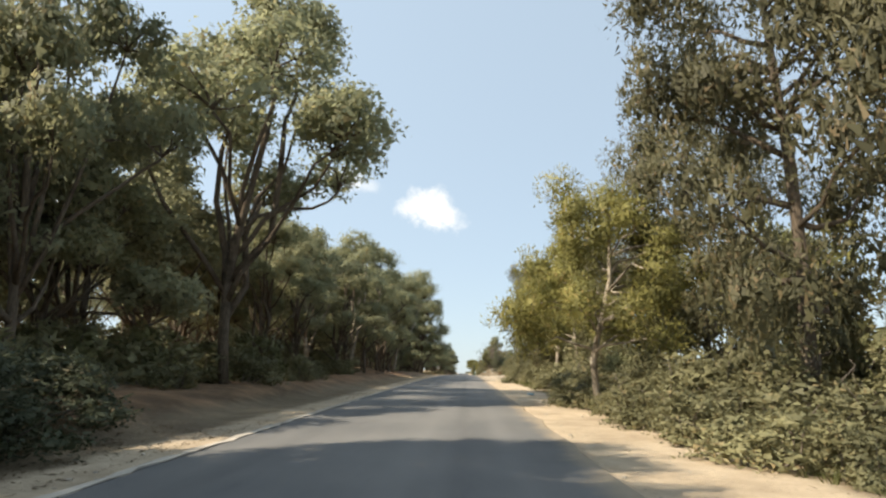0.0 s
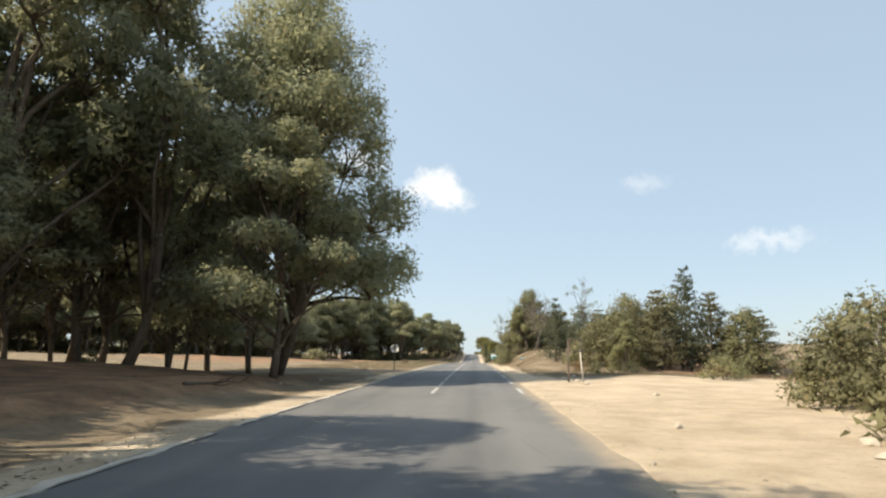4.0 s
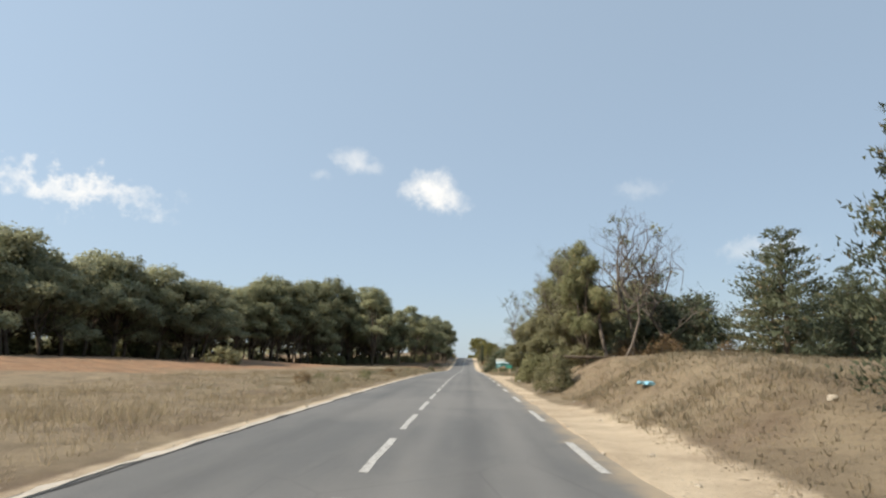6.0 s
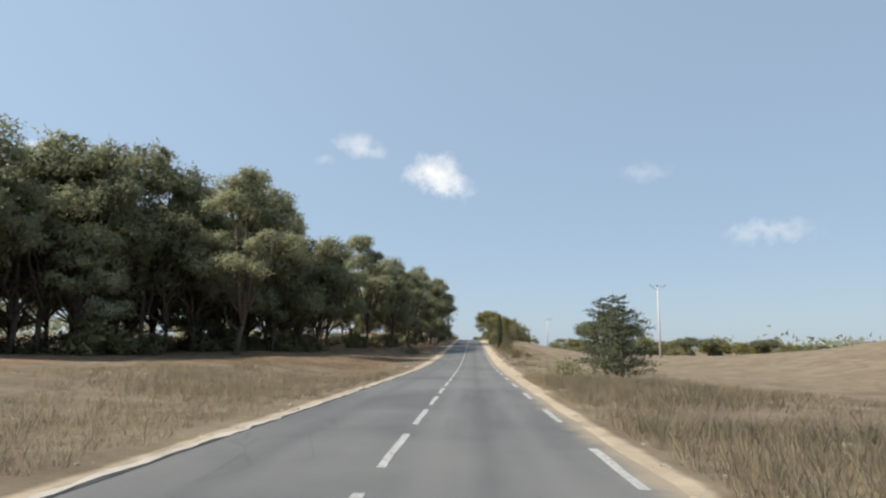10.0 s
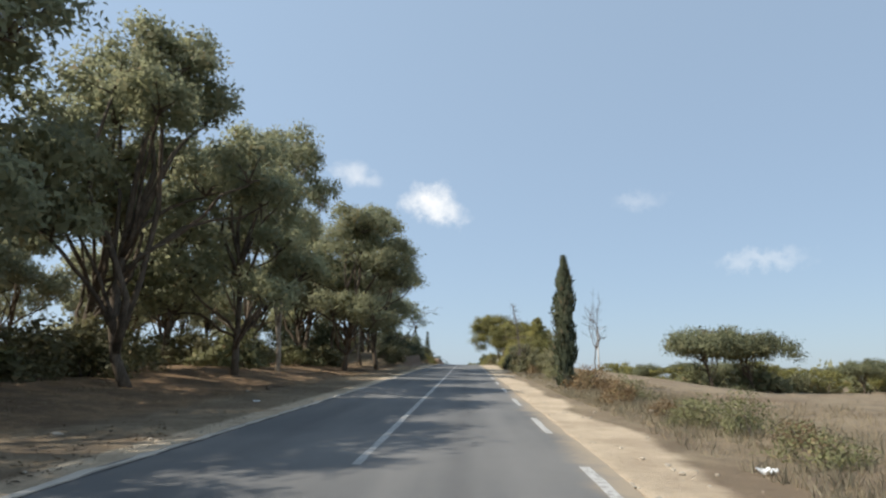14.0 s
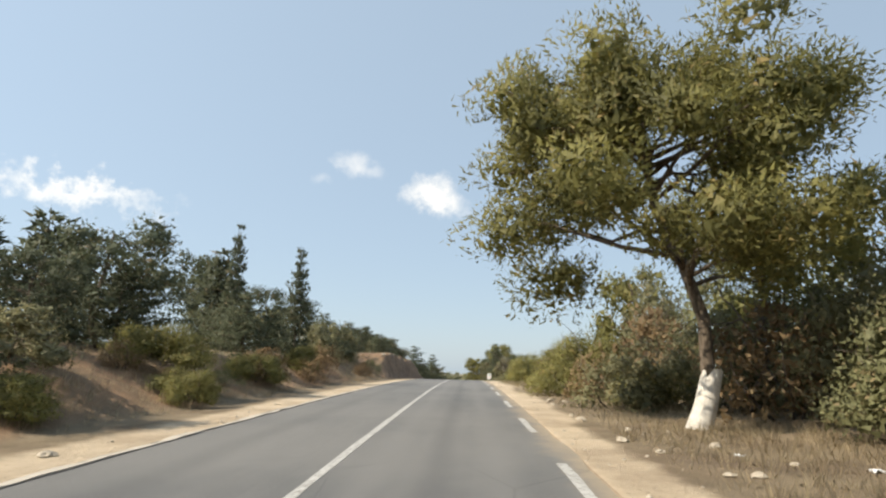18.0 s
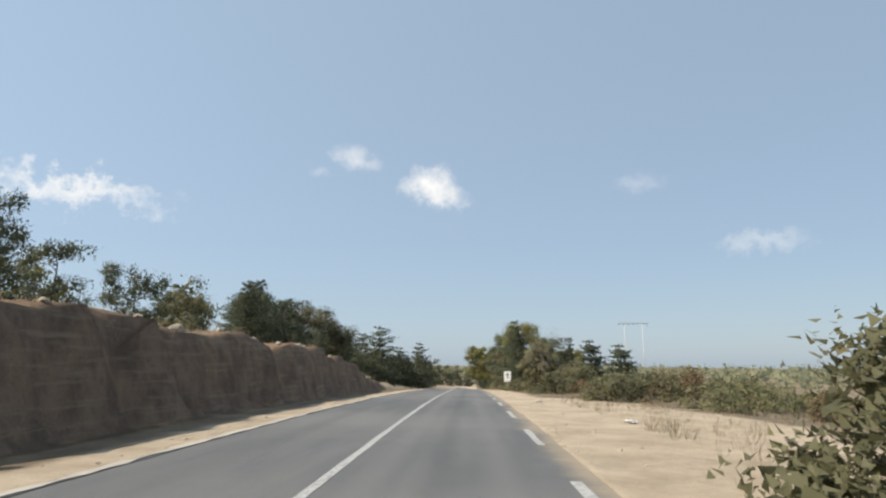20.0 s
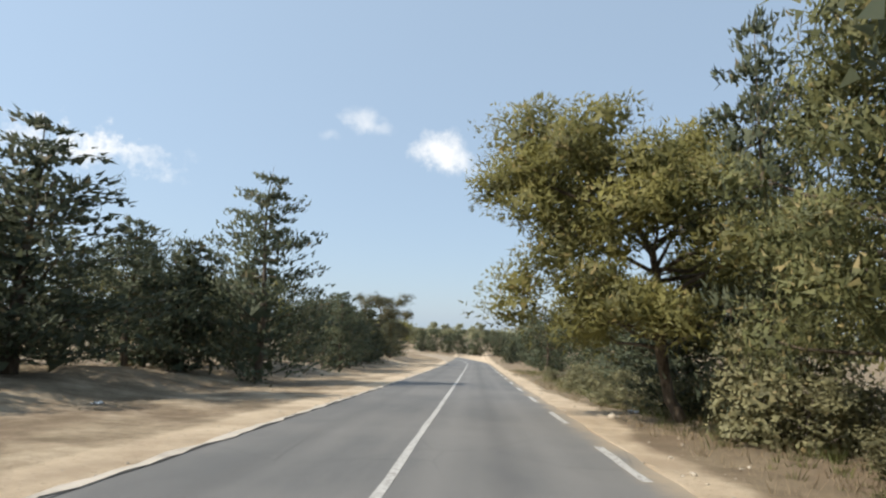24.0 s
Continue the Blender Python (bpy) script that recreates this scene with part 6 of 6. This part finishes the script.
def billboard():
    s = standing("billboard", 5.15, 195.2, "painted forest board on two timber posts in dry grass", "billboard", -24, lift=0.15)
    s.scale = (0.82, 0.82, 0.82)
    for x in (-0.78, 0.78):
        simple("post", s, TIMBER, (x - 0.06, 0.03, -0.5), (x + 0.06, 0.13, 1.55), 0.008, "pale weathered timber post")
    panel = simple("panel", s, BOARD_WHITE, (-1.13, -0.02, 0.72), (1.13, 0.02, 1.88), 0.006, "faded white board with painted forest scene")
    simple("frame_rail", s, TIMBER, (-1.13, 0.022, 1.84), (1.13, 0.06, 1.92), 0.005)
    outline("curled_edge", s, DARK_POST, [(-1.16, 0.72), (-1.13, 0.72), (-1.13, 1.88), (-1.19, 1.9), (-1.14, 1.5), (-1.18, 1.1)], -0.01, 0.02, "dark curled edge strip")
    y = -0.022
    simple("painted_sky", panel, PALE_BLUE, (-1.12, y - 0.004, 1.3), (1.12, y, 1.56))
    simple("painted_forest", panel, TEAL, (-1.12, y - 0.004, 0.73), (1.12, y, 1.296))
    r = random.Random(3)
    # Painted pines: each with a spire or a rounded crown, standing in two rows.
    for row_z, tall, step, mat in ((1.16, 0.27, 0.115, DEEP_TEAL), (1.02, 0.22, 0.16, TEAL)):
        x = -1.06
        while x < 1.06:
            t, w = tall * r.uniform(0.6, 1.25), r.uniform(0.05, 0.085)
            z = row_z + r.uniform(-0.03, 0.03)
            lift = 0.006 if mat is DEEP_TEAL else 0.012
            if r.random() < 0.55:
                crown = [(x - w, z), (x + w, z), (x + w * 0.5, z + t * 0.4), (x + w * 0.7, z + t * 0.42), (x, z + t), (x - w * 0.7, z + t * 0.42), (x - w * 0.5, z + t * 0.4)]
            else:
                crown = [(x + w * 1.1 * math.cos(a), z + t * 0.45 + t * 0.45 * math.sin(a)) for a in np.linspace(0, 2 * math.pi, 11)[:-1]]
            outline("painted_tree", panel, mat, crown, y - lift)
            x += step * r.uniform(0.75, 1.25)
    outline("painted_path", panel, EARTH_PRINT, [(-0.7, 0.74), (0.3, 0.74), (0.22, 0.86), (0.06, 0.94), (0.1, 1.04), (0.0, 1.1), (-0.1, 1.02), (-0.16, 0.92), (-0.42, 0.86)], y - 0.018, label="brown painted path")
    outline("painted_meadow", panel, GREEN_PAINT, [(0.38, 0.74), (1.0, 0.74), (1.06, 0.98), (0.84, 1.06), (0.62, 0.98), (0.46, 0.86)], y - 0.018, label="green painted meadow")
    for k in range(5):
        a, lean = -1.04 + k * 0.1, 0.03 + 0.02 * k
        outline("painted_trunk", panel, PALE_BLUE, [(a, 0.8), (a + 0.016, 0.8), (a + 0.02 + lean * 0.4, 1.05), (a + 0.02 + lean, 1.36), (a + 0.006 + lean, 1.36), (a + lean * 0.35, 1.05)], y - 0.018)
    for word, x in (("LA", -0.96), ("PROTECTION", -0.48), ("DE", -0.015), ("L'ENVIRONNEMENT", 0.56)):
        lettering("lettering", panel, INK, word, x, y - 0.004, 1.63, 0.1)
    x = -0.92
    while x < 0.9:
        w = r.uniform(0.08, 0.26)
        simple("text_bar", panel, INK, (x, y - 0.006, 1.735), (min(x + w, 0.95), y, 1.8))
        x += w + 0.05
    simple("torn_edge", s, TIMBER, (0.55, -0.03, 1.88), (0.85, 0.01, 1.93), 0.004)


def forest_sign():
    s = standing("forest_sign", 5.65, 506.6, "white enamel sign with green tree mark on a pale post", "sign", -3)
    simple("post", s, BOARD_WHITE, (-0.045, 0.012, -0.4), (0.045, 0.08, 1.9), 0.006, "pale square post")
    panel = simple("panel", s, WHITE, (-0.35, -0.015, 0.88), (0.35, 0.01, 1.93), 0.012, "white sign panel")
    y = -0.017
    tiers = [(-0.03, 1.45), (-0.03, 1.52), (-0.22, 1.5), (-0.13, 1.58), (-0.18, 1.6), (-0.09, 1.67), (-0.12, 1.69), (0.0, 1.8),
             (0.12, 1.69), (0.09, 1.67), (0.18, 1.6), (0.13, 1.58), (0.22, 1.5), (0.03, 1.52), (0.03, 1.45)]
    outline("tree_mark", panel, GREEN_PAINT, tiers, y, label="green painted tree")
    outline("trunk_mark", panel, GREEN_PAINT, [(-0.025, 1.26), (0.025, 1.26), (0.025, 1.46), (-0.025, 1.46)], y)
    outline("ground_mark", panel, RED_PAINT, [(-0.24, 1.22), (0.24, 1.22), (0.2, 1.27), (0.12, 1.36), (0.07, 1.29), (0.02, 1.34), (-0.04, 1.28), (-0.1, 1.32), (-0.15, 1.26)], y, label="red painted ground")
    for k in range(4):
        simple("text_bar", panel, STEEL, (-0.26 + k * 0.14, y - 0.004, 1.0), (-0.16 + k * 0.14, y, 1.03))
    simple("text_bar", panel, STEEL, (-0.22, y - 0.004, 0.94), (0.22, y, 0.96))


def utility_pole(x, y, h, turn=0.0):
    s = standing("utility_pole", x, y, "tall pale concrete utility pole with a forked top", "utility pole", turn, "utility poles")
    b = Buf()
    b.tube([(0, 0, -0.6), (0, 0, h * 0.5), (0, 0, h)], [0.2, 0.15, 0.1], 10)
    part("shaft", b, CONCRETE, s, smooth=True)
    for k in (-1, 1):
        b = Buf()
        b.tube([(0, 0, h - 0.55), (k * 0.65, 0, h - 0.05), (k * 1.25, 0, h + 0.28)], [0.055, 0.05, 0.045], 6)
        arm = part("arm", b, STEEL, s, smooth=True)
        b = Buf()
        b.tube([(k * 1.25, 0, h + 0.26), (k * 1.25, 0, h + 0.36), (k * 1.25, 0, h + 0.52)], [0.03, 0.07, 0.04], 8)
        part("insulator", b, DARK_POST, arm, smooth=True)
    b = Buf()
    b.tube([(-1.2, 0, h + 0.26), (1.2, 0, h + 0.26)], [0.035, 0.035], 6)
    part("crossbar", b, STEEL, s)
    b = Buf()
    b.tube([(0, 0, h), (0, 0, h + 0.3), (0, 0, h + 0.5)], [0.03, 0.07, 0.04], 8)
    part("insulator", b, DARK_POST, s, smooth=True)


def portal_pole(x, y, h):
    s = standing("portal_pole", x, y, "thin two-legged power line support with level crossarm", "power pole")
    for k in (-1, 1):
        b = Buf()
        b.tube([(k * 1.6, 0, -0.6), (k * 1.5, 0, h)], [0.07, 0.05], 8)
        part("leg", b, CONCRETE, s, smooth=True)
    arm = simple("crossarm", s, STEEL, (-2.5, -0.06, h - 0.1), (2.5, 0.06, h + 0.02), 0.01)
    for k in range(7):
        b = Buf()
        b.tube([(-2.4 + k * 0.8, 0, h - 0.1), (-2.4 + k * 0.8, 0, h - 0.2), (-2.4 + k * 0.8, 0, h - 0.34)], [0.03, 0.07, 0.05], 6)
        part("insulator", b, DARK_POST, arm, smooth=True)


def fallen_branch(x, y, length, turn, seed, thick=0.07):
    rng = np.random.RandomState(seed)
    s = standing("fallen_branch", x, y, "dark fallen branch lying on the sandy verge", "branch", turn, "fallen branches", 0.02)
    b = Buf()
    line = bent(rng, (-length / 2, 0, 0.05), (length / 2, 0, 0.04), 0.0, 0.025, 9)
    line[:, 2] = np.clip(line[:, 2], 0.03, 0.16)
    b.tube(line, taper(thick, thick * 0.3, 9), 7)
    for k in range(5):
        a = line[2 + k]
        b.tube(bent(rng, a, a + np.array([rng.uniform(0.2, 0.6), rng.normal() * 0.5, rng.uniform(0.0, 0.25)]), 0, 0.08, 4), taper(thick * 0.4, 0.008, 4), 5)
    part("wood", b, BARK_DARK, s, smooth=True)


def stone(x, y, size, seed, mat=None, name="stone", label="pale limestone lying on the verge", cat="stone"):
    rng = np.random.RandomState(seed)
    b = Buf()
    co = STONE_V * (1 + 0.16 * rng.normal(size=(len(STONE_V), 1))) * np.array([1.0, rng.uniform(0.6, 1.0), rng.uniform(0.4, 0.7)]) * size
    b.add(co, STONE_F)
    ob = part(name, b, mat or ROCK)
    ob.matrix_basis = Matrix.LocRotScale((x, y, float(ground_z(x, y)) + size * 0.15), Euler((0, 0, rng.uniform(0, 6))), None)
    return tagged(ob, label, cat, name + "s on the verge")


def rag(x, y, size, seed, mat):
    """A crumpled scrap of plastic."""
    rng = np.random.RandomState(seed)
    b = Buf()
    k = 5
    g = np.stack(np.meshgrid(np.linspace(-1, 1, k), np.linspace(-1, 1, k)), -1).reshape(-1, 2)
    co = np.concatenate([g + rng.normal(size=g.shape) * 0.18, rng.uniform(0.0, 0.7, (k * k, 1))], 1) * size
    low = co.copy()
    low[:, 2] -= 0.012
    top = [(i * k + j, i * k + j + 1, (i + 1) * k + j + 1, (i + 1) * k + j) for i in range(k - 1) for j in range(k - 1)]
    b.add(np.concatenate([co, low]), top + [tuple(q + k * k for q in f)[::-1] for f in top])
    ob = part("plastic_scrap", b, mat)
    ob.matrix_basis = Matrix.LocRotScale((x, y, float(ground_z(x, y)) + 0.01), Euler((0, 0, rng.uniform(0, 6))), None)
    tagged(ob, "crumpled plastic litter in the dry grass", "litter", "roadside litter")


def arched_trunk(x, y):
    """A dead stem that bows over to one side, with a few stumps of limbs."""
    s = standing("bowed_dead_tree", x, y, "grey dead tree bowed over in the dry field", "dead tree")
    rng = np.random.RandomState(12)
    b = Buf()
    line = np.array([(0.25, 0, -0.3), (0.05, 0.05, 0.3), (-0.12, 0.1, 0.9), (-0.02, 0.1, 1.45), (0.35, 0.05, 1.8), (0.9, 0.0, 2.0), (1.5, -0.1, 2.08), (2.1, -0.1, 1.98)])
    b.tube(line, [0.17, 0.15, 0.13, 0.14, 0.1, 0.075, 0.06, 0.03], 9)
    for k, (dx, dz, ln) in ((2, (-0.5, 0.3, 0.5)), (3, (-0.3, 0.8, 0.5)), (4, (0.5, -0.5, 0.6)), (6, (0.6, 0.5, 0.5)), (6, (0.5, -0.7, 0.5))):
        b.tube(bent(rng, line[k], line[k] + np.array([dx, rng.normal() * 0.2, dz]) * ln, 0, 0.08, 4), taper(0.05, 0.014, 4), 6)
    part("wood", b, BARK_GREY, s, smooth=True)


arched_trunk(11.3, 216.5)
round_sign()
notice_board()
billboard()
forest_sign()
utility_pole(29.9, 310, 10.9, 8)
utility_pole(25, 110, 10.7, 20)
utility_pole(24, 402, 9.0, 0)
portal_pole(29.4, 546, 12.4)
fallen_branch(5.6, 280.5, 8.5, 100, 1, 0.075)
fallen_branch(5.9, 273.0, 2.4, 160, 2, 0.08)
for k, (x, y, ln, a) in enumerate(((-6.6, 341.0, 3.2, 70), (-7.6, 331.0, 2.6, 20), (-6.2, 318.5, 2.2, 110), (-8.2, 304.0, 2.8, 60), (-7.0, 63.0, 2.4, 40), (-6.4, 104.0, 2.6, 80))):
    fallen_branch(x, y, ln, a, 20 + k, 0.05)
fallen_branch(7.0, 155.4, 4.4, 14, 3, 0.09)
fallen_branch(6.0, 157.2, 1.8, -8, 4, 0.05)
for k in range(70):
    r = random.Random(100 + k)
    side = 1 if k % 3 else -1
    stone(side * r.uniform(4.3, 7.5) if side > 0 else -r.uniform(3.7, 6.5), r.uniform(4, 575), r.uniform(0.05, 0.16), k)
stone(6.6, 94.5, 0.13, 201, label="large pale rock by the sandy track")
stone(7.3, 96.0, 0.16, 202, label="large pale rock by the sandy track")
stone(5.5, 278.0, 0.26, 203, label="brown stone beside the fallen branch")
for k in range(46):
    r = random.Random(500 + k)
    side = 1 if k % 4 else -1
    rag(side * r.uniform(4.6, 8.5), r.uniform(108, 575), r.uniform(0.05, 0.13), k, LITTER)
for k in range(7):
    r = random.Random(900 + k)
    stone(-4.95 - r.uniform(0, 0.3), 380 + k * 1.6 + r.uniform(-0.7, 0.7), r.uniform(0.2, 0.36), 300 + k, BOULDER, name="boulder", label="weathered boulder half sunk at the foot of the bank", cat="boulder")
for k in range(16):
    r = random.Random(950 + k)
    stone(-6.15 - r.uniform(0, 0.4), 449 + k * 2.6 + r.uniform(-0.8, 0.8), r.uniform(0.1, 0.22), 330 + k, label="rough stone on the rim of the bank")
for k in range(40):
    r = random.Random(1500 + k)
    stone(4.3 + 2.6 * r.random() ** 1.4, r.uniform(392, 450), r.uniform(0.04, 0.14), 600 + k, label="pale stone on the sandy verge under the pines")
for k in range(80):
    r = random.Random(1200 + k)
    stone(-5.7 - r.uniform(0, 4.4), r.uniform(493, 517), r.uniform(0.04, 0.13), 400 + k, EARTH_ROCK if k % 4 else ROCK, label="grey-brown lump of rubble on the earth mound")
rag(4.5, 30.0, 0.12, 801, LITTER_BLUE)
rag(5.93, 145.0, 0.22, 802, LITTER_BLUE)


def gravel():
    """Crumbs of asphalt and limestone along both broken edges of the road."""
    bm = bmesh.new()
    bmesh.ops.create_icosphere(bm, subdivisions=1, radius=1.0)
    bm.verts.index_update()
    v = np.array([q.co[:] for q in bm.verts])
    f = [tuple(q.index for q in face.verts) for face in bm.faces]
    bm.free()
    rng = np.random.RandomState(77)
    b = Buf()
    for k in range(3400):
        y = rng.uniform(2, 590)
        x = 3.24 + 1.5 * rng.uniform() ** 1.8 if k % 5 < 3 else -3.0 - 0.9 * rng.uniform() ** 1.6
        size = 0.012 + 0.04 * rng.uniform() ** 3
        b.add(v * rng.uniform(0.7, 1.3, (12, 1)) * np.array([1, 1, 0.6]) * size + np.array([x, y, float(ground_z(x, y)) + size * 0.25]), f)
    tagged(part("gravel", b, ROCK), "pale gravel and asphalt crumbs along the road edges", "gravel", kind="stuff")


gravel()
